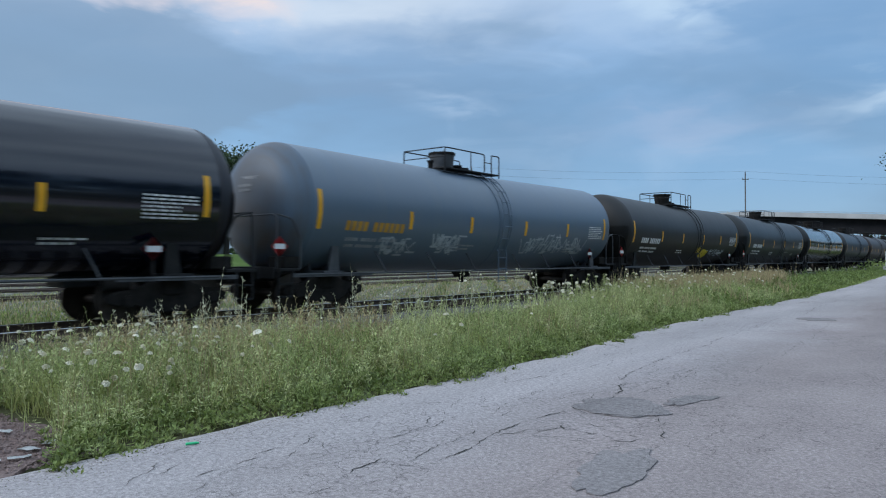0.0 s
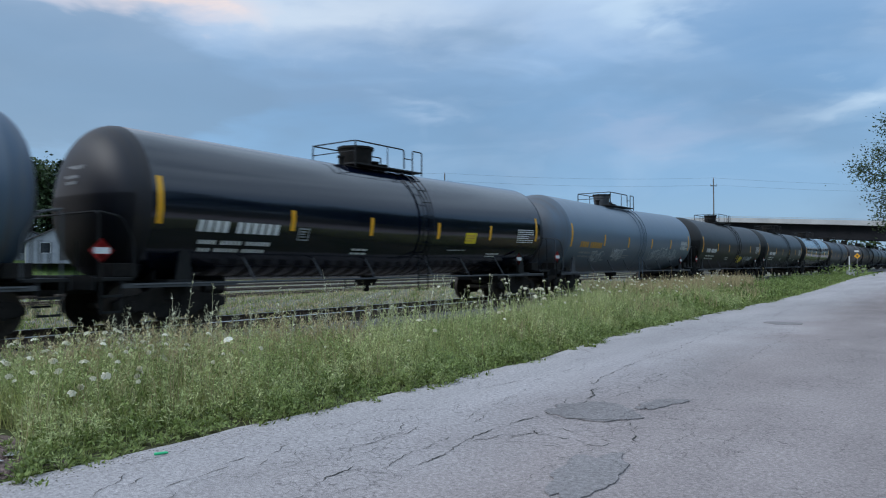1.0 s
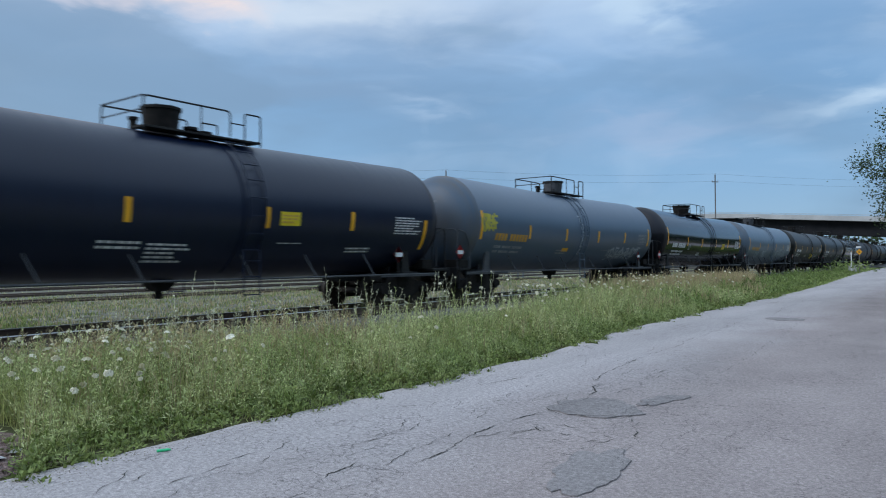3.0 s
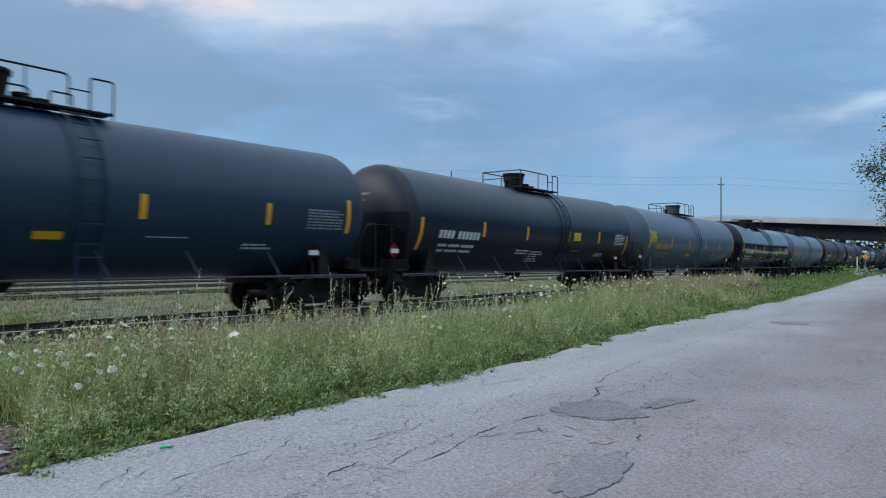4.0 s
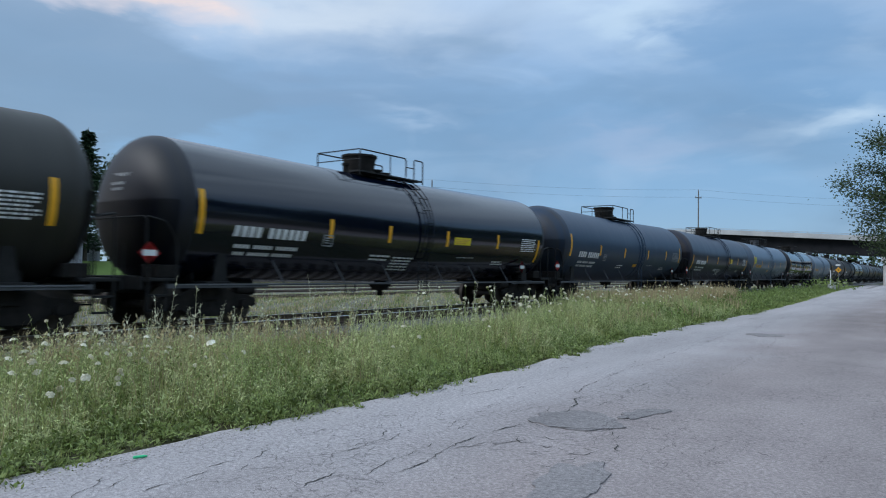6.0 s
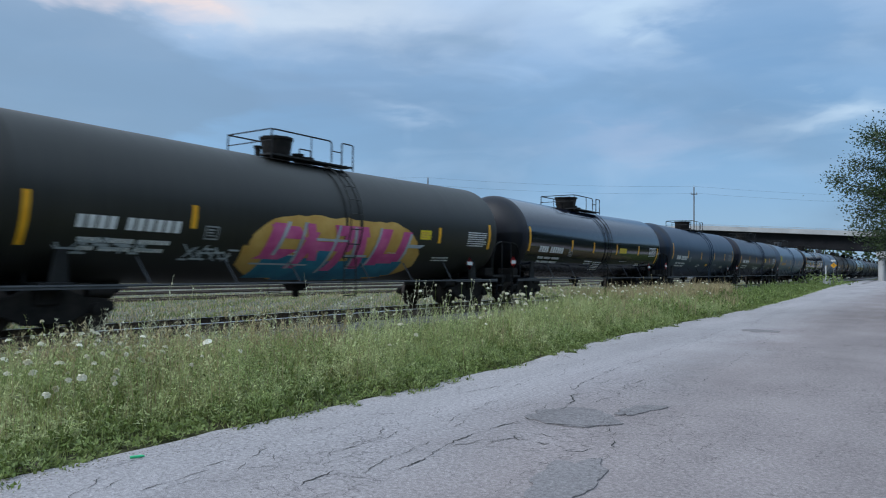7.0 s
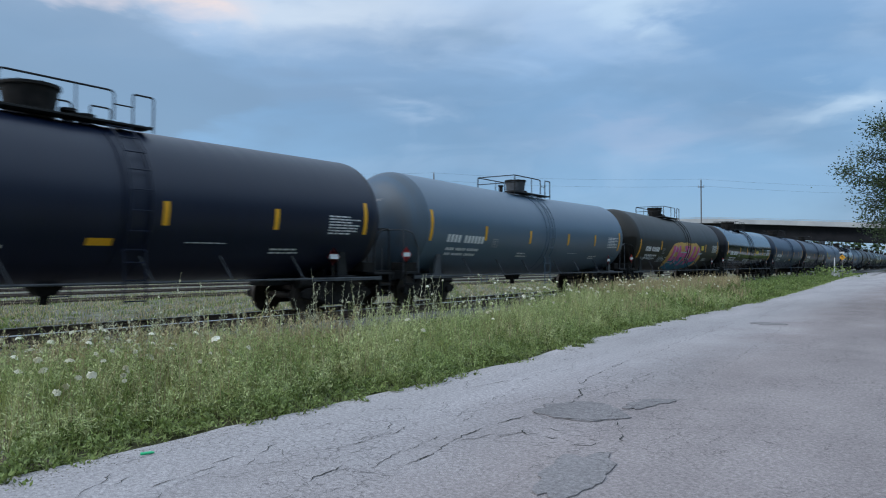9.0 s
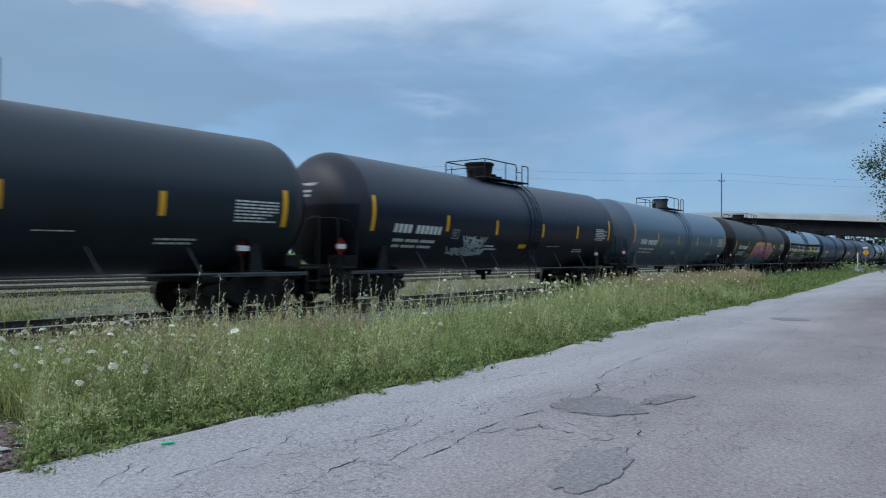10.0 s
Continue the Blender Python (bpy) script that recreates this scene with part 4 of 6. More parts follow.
# shell colour, dirt colour, roughness, dirt share, clear coat; lettering; what else is painted on; shift of the fittings
CARS = {
    0: dict(c=(0.0989, 0.1481, 0.2095), d=(0.1377, 0.1720, 0.2046), r=0.36, a=0.55, gear="greygear", text="orange", head=(0.11, 0.095, 0.085), fit=-0.8, label="dusty grey rail tank car with orange lettering and white graffiti"),
    1: dict(c=(0.0011, 0.0037, 0.0134), d=(0.0025, 0.0067, 0.0193), r=0.09, a=0.25, coat=0.0, text="white", head=(0.03, 0.022, 0.018), fit=-0.2, label="glossy black rail tank car with white lettering"),
    2: dict(c=(0.0643, 0.1055, 0.1637), d=(0.0950, 0.1315, 0.1760), r=0.36, a=0.5, gear="greygear", text="orange", head=(0.12, 0.11, 0.10), fit=-0.2, nozzle=0.85, label="grey rail tank car with faded orange lettering and graffiti"),
    3: dict(c=(0.0029, 0.0091, 0.0315), d=(0.0070, 0.0168, 0.0454), r=0.34, a=0.4, text="white", head=(0.045, 0.032, 0.026), fit=0.3, label="satin black rail tank car with white lettering and rusty end"),
    4: dict(c=(0.0118, 0.0342, 0.0736), d=(0.0235, 0.0523, 0.0963), r=0.40, a=0.4, text="white", head=(0.04, 0.035, 0.032), fit=-0.05, label="dark slate rail tank car with white lettering"),
    5: dict(c=(0.0011, 0.0037, 0.0134), d=(0.0025, 0.0067, 0.0193), r=0.09, a=0.25, coat=0.0, text="white", head=(0.018, 0.016, 0.015), fit=-0.8, label="glossy black rail tank car with yellow panel"),
    6: dict(c=(0.0139, 0.0145, 0.0121), d=(0.0293, 0.0290, 0.0244), r=0.46, a=0.55, text="white", head=(0.028, 0.024, 0.02), fit=-0.5, label="brown-black rail tank car with pink and blue graffiti"),
    7: dict(c=(0.0761, 0.1285, 0.1884), d=(0.1155, 0.1623, 0.2072), r=0.36, a=0.4, gear="greygear", text="white", head=(0.10, 0.11, 0.12), fit=-0.1, nozzle=0.62, label="blue-grey rail tank car with white lettering"),
    8: dict(c=(0.0021, 0.0067, 0.0254), d=(0.0049, 0.0128, 0.0368), r=0.38, a=0.4, text="white", head=(0.03, 0.024, 0.021), fit=-0.05, label="matt black rail tank car with white graffiti"),
    9: dict(c=(0.0074, 0.0159, 0.0282), d=(0.0147, 0.0256, 0.0425), r=0.42, a=0.45, text="white", head=(0.035, 0.03, 0.028), fit=0.0, label="dark green-black rail tank car with white lettering"),
    -1: dict(c=(0.0149, 0.0157, 0.0168), d=(0.0374, 0.0348, 0.0355), r=0.45, a=0.5, text="white", head=(0.02, 0.018, 0.016), fit=-0.1, label="charcoal rail tank car with yellow panels and graffiti"),
    -2: dict(c=(0.0145, 0.0209, 0.0261), d=(0.0272, 0.0336, 0.0396), r=0.42, a=0.4, text="white", head=(0.03, 0.028, 0.026), fit=0.0, label="dark grey rail tank car"),
    -3: dict(c=(0.0045, 0.0070, 0.0081), d=(0.0181, 0.0232, 0.0237), r=0.2, a=0.3, coat=0.5, text="white", head=(0.02, 0.02, 0.02), fit=0.0, label="glossy green-black rail tank car"),
    -4: dict(c=(0.0190, 0.0273, 0.0384), d=(0.0318, 0.0406, 0.0502), r=0.42, a=0.4, text="white", head=(0.05, 0.045, 0.04), fit=0.0, label="slate grey rail tank car"),
    -5: dict(c=(0.0374, 0.0290, 0.0277), d=(0.0640, 0.0580, 0.0553), r=0.45, a=0.5, text="white", head=(0.06, 0.04, 0.035), fit=0.0, label="brown-grey rail tank car"),
}
FAR_LOOKS = (-2, -1, -4, -3, -2, 3, -4)


def dress(car, k, spec, full):
    """Paint and lettering of one car."""
    paint = shell_paint("tank_paint", spec["c"], spec["d"], spec["r"], spec["a"], spec.get("coat", 0.0), k * 3.3, 0.8 if spec["r"] < 0.3 else 0.8 if "gear" in spec else 0.5)
    head = shell_paint("tank_head_paint", spec["c"], spec["head"], max(0.5, spec["r"] + 0.08), 0.95, 0.0, k * 5.1)
    gear = M[spec.get("gear", "black")]
    for ob in list(car.children):
        n = ob.name.split(".")[0]
        if n == "head_shield" and "gear" in spec:
            bpy.data.objects.remove(ob)
            continue
        if n in ("tank_shell", "tank_head", "platform_bracket", "ladder", "head_shield") or (n in ("end_railing", "bolster_saddle", "manway_nozzle") and gear is not M["black"]):
            ob.material_slots[0].link = "OBJECT"
            ob.material_slots[0].material = paint if n in ("tank_shell", "platform_bracket", "ladder") else head if n in ("tank_head", "head_shield") else gear
        if n == "ladder":
            for rung in ob.children:
                rung.material_slots[0].link = "OBJECT"
                rung.material_slots[0].material = paint
        if n in FITTINGS:
            ob.location.y += spec["fit"] + ((-0.95 if k in (2, 7) else -0.22) if n in ("ladder", "platform_bracket") else 0.0) + (spec.get("nozzle", 0.0) if n in ("manway_nozzle", "nozzle_lid") else 0.0)
        if n in ("manway_nozzle", "nozzle_lid") and k in (1, 4, 5, 8):
            ob.scale = (1.22, 1.22, 1.0)
            ob.location.y += 0.25 * 0.22
    text, dim = M[spec["text"]], M["dim"]
    zn = {1: 2.53, 3: 2.04, 6: 2.06, 9: 2.2}.get(k, 2.42)
    zf = {1: 2.5, 3: 2.01, 5: 2.05, 7: 2.3, 8: 2.45, 0: 2.4}.get(k, 2.35)
    inner = {1: (-4.15, -1.42, 1.55, 4.43), 3: (-4.31, -1.51, 1.78, 4.52), 4: (-4.4, -1.34, 2.05, 5.03), 5: (-3.71, -1.38, 1.45, 4.52),
             6: (-4.25, 4.58), 7: (-4.44, -1.3, 1.97, 4.7), 8: (-4.25, -1.5, 1.66, 4.5), 2: (-4.36, -1.42, 1.62, 4.55)}.get(k, (-4.28, -1.5, 1.6, 4.5))
    for y, z0, z1 in ((-7.55, zn - 0.47, zn + 0.47), *((v, 2.07, 2.55) for v in inner), (7.55, zf - 0.42, zf + 0.42)):
        bm = band(bmesh.new(), y - 0.07, y + 0.07, angle_at(z0), angle_at(z1), 0.005, 8)
        part("reflective_stripe", bm, M["yellow"], car, "faded yellow reflective stripe")
    if not full:
        return
    y = -6.68
    for word in (4, 6):
        for i in range(word):
            bm = bmesh.new()
            za, zb = angle_at(1.95), angle_at(2.19)
            band(bm, y, y + 0.15, za, zb, 0.006, 3, skew=0.02)
            part("painted_character", bm, text, car, "large painted character kept as a bar")
            y += 0.202
        y += 0.16
    bm = bmesh.new()
    mark_row(bm, -6.6, -4.7, 1.74, 0.085, (4, 5, 6), 0.2)
    mark_row(bm, -6.55, -4.8, 1.58, 0.075, (3, 6, 6), 0.2)
    stencil_block(bm, -2.0, -1.15, 1.55, 1.75, 2, k + 40)
    stencil_block(bm, 2.2, 3.2, 1.72, 1.76, 1, k + 41)
    stencil_block(bm, 4.5, 5.4, 1.5, 1.66, 2, k + 43)
    if k in (5, 3, 9):
        stencil_block(bm, -1.0, -0.05, 1.3, 1.72, 5, k + 44)
    tagged(part("fine_print", bm, M["dim"] if k in (0, 2) else M["white"], car, "rows of small illegible print"), kind="stuff")
    bm = bmesh.new()
    stencil_block(bm, 6.2, 7.35, 2.0, 2.5, 7, k + 42)
    tagged(part("stencil_panel", bm, dim if k in (2, 4) else M["white"], car, "block of small illegible print"), kind="stuff")
    if k in (1, 3, 5, 6, -1):
        y, z, w, h = {1: (3.3, 2.12, 0.62, 0.34), 3: (2.45, 2.3, 0.6, 0.32), 5: (2.3, 2.26, 0.95, 0.24), 6: (3.85, 2.3, 0.55, 0.28), -1: (1.2, 1.75, 0.5, 0.28)}[k]
        bm = band(bmesh.new(), y - w / 2, y + w / 2, angle_at(z - h / 2), angle_at(z + h / 2), 0.006, 4)
        part("warning_panel", bm, M["yellowsign"], car, "yellow panel with fine dark print")
        bm = bmesh.new()
        stencil_block(bm, y - w * 0.42, y + w * 0.42, z - h * 0.35, z + h * 0.35, 3, 9, 0.009)
        tagged(part("fine_print", bm, M["amber"], car), kind="stuff")
    if k in (2, 4, 8):
        y = -1.55 if k == 2 else 0.15
        bm = band(bmesh.new(), y, y + 0.5, angle_at(1.66), angle_at(1.8), 0.006, 3)
        part("warning_panel", bm, M["yellow"], car, "small yellow panel")
    if k in (1, 4, 5, 6, 7, 8):
        bm = bmesh.new()
        for a, b, z0, z1 in ((-3.95, -3.6, 2.12, 2.15), (-3.95, -3.6, 1.86, 1.89), (-3.95, -3.92, 1.89, 2.12), (-3.63, -3.6, 1.89, 2.12)):
            band(bm, a, b, angle_at(z0), angle_at(z1), 0.006, 2)
        stencil_block(bm, -3.88, -3.67, 1.92, 2.1, 3, 3)
        tagged(part("stencil_frame", bm, M["dim"], car), kind="stuff")
    # lettering on the near head
    bm = bmesh.new()
    r = random.Random(k)
    for z, w in ((3.2, 0.95), (3.04, 0.55), (2.92, 0.45)):
        y = -(Y_TAN + 0.60)
        x = -0.1 - w / 2
        while x < -0.1 + w / 2:
            d = min(0.09, -0.1 + w / 2 - x)
            zz = z - Z_TANK
            depth = Y_TAN + HEAD * math.sqrt(max(0, 1 - ((x * x + zz * zz) ** 0.5 / R_TANK) ** 2.5)) + 0.02
            box(bm, x, x + d * 0.8, -depth - 0.003, -depth + 0.003, z - (0.06 if w > 0.9 else 0.03), z + (0.06 if w > 0.9 else 0.03))
            x += 0.1
    tagged(part("head_lettering", bm, M["dim"] if k not in (6, 8) else M["white"], car, "rows of painted characters on the tank end", smooth=False), kind="stuff")
    placard(car, 6.4, 1.46)
    placard(car, -8.72, 1.55)
    if k == 0:
        bm = bmesh.new()
        strokes(bm, -5.4, -4.0, 1.35, 1.85, 14, 5)
        strokes(bm, -3.2, -1.9, 1.4, 2.0, 16, 6)
        strokes(bm, 1.6, 4.4, 1.45, 2.15, 30, 7)
        for y, z, r in ((-4.9, 1.62, 0.22), (-2.8, 1.75, 0.2), (-2.3, 1.7, 0.24), (5.3, 1.75, 0.3), (5.3, 1.75, 0.16), (2.2, 1.8, 0.2), (3.6, 1.75, 0.18)):
            loop_mark(bm, y, z, r, 0.055)
        strokes(bm, 4.6, 6.0, 1.4, 2.0, 16, 8)
        tagged(part("graffiti", bm, M["spray"], car, "white spray-can scribble"), kind="stuff")
    if k == 2:
        bm = bmesh.new()
        strokes(bm, -7.5, -6.75, 2.2, 2.9, 12, 15, 0.08)
        tagged(part("graffiti", bm, M["spraylime"], car, "yellow spray-can scribble"), kind="stuff")
        bm = bmesh.new()
        strokes(bm, 3.0, 6.6, 1.3, 1.9, 36, 16)
        for y, z, r in ((-0.12, 2.95, 0.12), (-0.06, 2.68, 0.14), (0.0, 2.36, 0.16), (0.04, 2.02, 0.17), (0.0, 1.68, 0.12)):
            loop_mark(bm, y, z, r, 0.045)
        band(bm, -0.3, 0.0, angle_at(3.1), angle_at(3.15), 0.008, 2)
        for y, z, r in ((3.5, 1.6, 0.24), (4.4, 1.55, 0.2), (5.3, 1.62, 0.22), (6.1, 1.6, 0.2)):
            loop_mark(bm, y, z, r, 0.06)
        tagged(part("graffiti", bm, M["spray"], car, "white spray-can scribble"), kind="stuff")
    if k == 8:
        bm = bmesh.new()
        strokes(bm, -3.9, -2.0, 1.35, 1.62, 30, 25, 0.07)
        strokes(bm, -3.2, -2.1, 1.5, 1.98, 18, 26, 0.07)
        tagged(part("graffiti", bm, M["spray"], car, "white spray-can scribble"), kind="stuff")
    if k == -1:
        bm = bmesh.new()
        strokes(bm, 3.0, 5.6, 1.4, 1.8, 22, 35)
        tagged(part("graffiti", bm, M["spray"], car, "white spray-can scribble"), kind="stuff")
        bm = bmesh.new()
        strokes(bm, 1.6, 2.6, 1.3, 1.8, 16, 36, 0.12)
        tagged(part("graffiti", bm, M["yellowsign"], car, "yellow spray-can scribble"), kind="stuff")
    if k == 6:
        bm = bmesh.new()
        n = 26
        lo, hi = [], []
        for i in range(n + 1):
            u = i / n
            y = -2.95 + u * 6.6
            e = 1 - abs(2 * u - 1) ** 6
            z0 = 1.35 - 0.35 * e + 0.06 * noise.noise(Vector((y * 2, 0, 0)))
            z1 = 1.75 + 0.85 * e + 0.10 * noise.noise(Vector((y * 2, 5, 0)))
            lo.append((y, z0)), hi.append((y, z1))
        for (ya, a0), (_, a1), (yb, b0), (_, b1) in zip(lo, hi, lo[1:], hi[1:]):
            m = 10
            for j in range(m):
                q = [(ya, a0 + (a1 - a0) * j / m), (yb, b0 + (b1 - b0) * j / m), (yb, b0 + (b1 - b0) * (j + 1) / m), (ya, a0 + (a1 - a0) * (j + 1) / m)]
                bm.faces.new([bm.verts.new(on_shell(y, angle_at(z), 0.006)) for y, z in q])
        bmesh.ops.remove_doubles(bm, verts=bm.verts, dist=0.001)
        part("graffiti_ground", bm, M["amber"], car, "amber spray-paint cloud")
        bm = bmesh.new()
        for y0, w, sk, z0, z1 in ((-2.35, 1.0, 0.2, 1.05, 1.6), (-1.4, 1.3, -0.1, 1.0, 1.55), (-0.3, 1.2, 0.2, 0.98, 1.5), (0.8, 1.2, -0.1, 1.0, 1.6), (1.7, 1.0, 0.15, 1.05, 1.62), (-0.6, 0.5, 0.1, 1.3, 1.75), (2.5, 0.5, 0.1, 1.1, 1.5)):
            band(bm, y0, y0 + w, angle_at(z0), angle_at(z1), 0.009 + 0.0007 * (y0 + 3), 6, sk)
        tagged(part("graffiti", bm, M["blue"], car, "blue spray-paint letter bases"), kind="stuff")
        bm = bmesh.new()
        i = 0
        for y0, w, sk, z0, z1 in ((-2.35, 0.45, 0.25, 1.5, 2.35), (-2.5, 0.8, 0.5, 1.5, 1.75), (-1.9, 0.9, -0.3, 2.0, 2.3), (-1.4, 0.35, 0.45, 1.3, 2.2), (-0.9, 1.5, 0.25, 1.75, 1.98), (-0.75, 0.3, -0.35, 1.5, 2.4), (-0.1, 0.35, 0.5, 1.25, 2.3), (0.0, 1.3, -0.1, 2.15, 2.42),
                                  (0.9, 0.4, -0.15, 1.3, 2.38), (1.5, 0.45, 0.3, 1.4, 2.4), (1.8, 0.8, 0.1, 1.45, 1.72), (2.5, 0.4, 0.25, 1.5, 2.35), (0.2, 0.7, 0.0, 2.2, 2.42)):
            i += 1
            band(bm, y0, y0 + w, angle_at(z0), angle_at(z1), 0.014 + 0.0007 * i, 8, sk)
        tagged(part("graffiti", bm, M["pink"], car, "pink and magenta spray-paint block letters"), kind="stuff")
        bm = bmesh.new()
        i = 0
        for y0, w, sk, z0, z1 in ((-2.0, 0.07, 0.3, 1.6, 2.4), (-1.35, 0.06, 0.2, 1.3, 2.42), (-0.7, 0.8, 0.0, 2.0, 2.06), (-0.25, 0.06, 0.3, 1.2, 2.42), (0.45, 0.6, 0.0, 1.62, 1.68), (0.8, 0.06, -0.15, 1.3, 2.4), (1.4, 0.06, 0.3, 1.35, 2.42), (2.85, 0.07, 0.2, 1.5, 2.3), (-2.5, 1.2, 0, 1.38, 1.42), (2.9, 0.5, 0.2, 1.9, 2.0)):
            i += 1
            band(bm, y0, y0 + w * 1.5, angle_at(z0), angle_at(z1), 0.026 + 0.0007 * i, 8, sk)
        strokes(bm, -6.9, -5.2, 1.45, 1.8, 18, 45, 0.04)
        strokes(bm, -4.4, -3.1, 1.4, 1.75, 14, 46, 0.04)
        tagged(part("graffiti", bm, M["spray"], car, "white spray-paint outlines and scribble"), kind="stuff")


base_car = tank_car_base()
CAR_OBJECTS = {}
for k in range(-12, 11):
    spec = CARS.get(k) or CARS[FAR_LOOKS[k % len(FAR_LOOKS)]] if k < 10 else CARS[3]
    car = base_car if k == 10 else copy_thing(base_car, Matrix())
    CAR_OBJECTS[k] = (car, spec)
for k, (car, spec) in CAR_OBJECTS.items():
    dress(car, k, spec, -2 <= k <= 9)
    car.matrix_basis = pose(TRACK_X, CAR_START - CAR_PITCH * k, RAIL_Z)
    tagged(car, spec["label"], "tank car", "tank cars of the freight train")


# ---- verge: grass, stalks, weeds, flowers ----
def blades(name, x, y, z, h, w, lean, mat, label, category="grass"):
    """Curved blades of three faces each, in one mesh."""
    n = len(x)
    a = rng.uniform(0, 2 * np.pi, n)
    b = a + rng.normal(0, 0.8, n)
    dx, dy = np.cos(a) * w, np.sin(a) * w
    lx, ly = np.cos(b + 1.57) * lean * h, np.sin(b + 1.57) * lean * h
    v = np.empty((n, 5, 3))
    v[:, 0] = np.stack([x - dx, y - dy, z], -1)
    v[:, 1] = np.stack([x + dx, y + dy, z], -1)
    v[:, 2] = np.stack([x + dx * 0.8 + lx * 0.35, y + dy * 0.8 + ly * 0.35, z + h * 0.6], -1)
    v[:, 3] = np.stack([x - dx * 0.8 + lx * 0.35, y - dy * 0.8 + ly * 0.35, z + h * 0.6], -1)
    v[:, 4] = np.stack([x + lx, y + ly, z + h * (1 - 0.25 * np.abs(lean))], -1)
    k = 5 * np.arange(n)
    quads = np.stack([k, k + 1, k + 2, k + 3], -1).tolist()
    tris = np.stack([k + 3, k + 2, k + 4], -1).tolist()
    ob = new(name, mesh_from(name, v.reshape(-1, 3).tolist(), quads + tris, mat))
    return tagged(ob, label, category, kind="stuff")


def wave(x, y, s, o):
    """Cheap smooth variation over the ground, 0 to 1."""
    return 0.5 + 0.25 * (np.sin(x * s + o) * np.cos(y * s * 0.7 + o * 2) + np.sin(x * s * 2.3 + y * s * 1.7 + o))


def verge_places(n, near, far, power):
    y = near + (far - near) * rng.random(n) ** power
    d = rng.random(n)
    shift = road_shift(y)
    x0 = ROAD_EDGE + 0.07 + shift + 0.5 * (wave(x=y * 0 + 2, y=y, s=1.5, o=1.0) - 0.5) + 0.26 * (wave(y * 3.1, y, 2.3, 0.3) - 0.5) + 0.07 * rng.normal(0, 1, n)
    x1 = np.full(n, TRACK_X + 3.3) + 0.5 * (wave(y, y, 0.7, 3.0) - 0.5)
    x1 = x1 + 2.1 * np.exp(-((y - 13.5) / 5.0) ** 2)
    x1 = np.minimum(x1, x0 - 1.0)
    x = x0 + (x1 - x0) * d
    ok = ~((y < 2.05 + np.clip(0.5 * (-5.45 - x), 0, 0.72) + 0.22 * wave(x, y, 2.0, 0.4)) & (x > -8.4)) | (rng.random(n) < 0.015)
    return x[ok], y[ok], (x0 - x)[ok]


def verge_height(x, y, d):
    h = 0.09 + 0.42 * np.clip(d / 1.9, 0, 1) ** 1.1 + 0.10 * np.clip((d - 1.5) / 2, 0, 1)
    h *= 0.55 + 0.45 * wave(x, y, 1.1, 2.0) + 0.45 * wave(x, y, 3.7, 0.9)
    h *= 1 - 0.6 * np.clip((d - 2.0) / 1.3, 0, 1) * ((y > 8) & (y < 18.5)) - 0.3 * np.clip((d - 2.5) / 1.5, 0, 1) * (y <= 8)
    h *= np.where(y > 45, 1.15, 1.0) * np.clip(0.62 + y * 0.075, 0, 1)
    return h


x, y, d = verge_places(60000, 0.8, 34, 1.55)
keep = rng.random(len(x)) < np.clip(0.1 + d * 0.8, 0, 1)
x, y, d = x[keep], y[keep], d[keep]
h = verge_height(x, y, d) * rng.uniform(0.55, 1.15, len(x))
blades("verge_grass", x, y, np.full(len(x), -0.06), h, 0.003 + 0.0002 * y + 0.002 * rng.random(len(x)), rng.normal(0, 0.7, len(x)), M["grass"], "long uncut green grass along the road verge")
x, y, d = verge_places(46000, 30, 130, 1.5)
h = verge_height(x, y, d) * rng.uniform(0.5, 1.05, len(x)) * 0.75
blades("verge_grass", x, y, np.full(len(x), -0.06), h, 0.012 + 0.0003 * y, rng.normal(0, 0.35, len(x)), M["farverge"], "uncut green grass farther along the verge")
# dry seeding grass in drifts
x, y, d = verge_places(70000, 1.5, 60, 1.35)
m = (rng.random(len(x)) < 0.03 + 0.16 * np.clip((wave(x, y, 0.55, 5.2) - 0.4) / 0.4, 0, 1)) & (d > 0.9) & (y < 36) | ((y > 23) & (y < 41) & (d > 2.5) & (rng.random(len(x)) < 0.95))
x, y, d = x[m], y[m], d[m]
h = (0.40 + 0.32 * np.clip(d / 2.5, 0, 1)) * rng.uniform(0.7, 1.25, len(x)) + np.where((y > 23) & (y < 41) & (d > 2.5), 0.2, 0)
blades("dry_grass", x, y, np.full(len(x), -0.06), h, 0.0028 + 0.00035 * y, rng.normal(0, 0.3, len(x)), M["dry"], "dry straw-coloured seeding grass among the green")


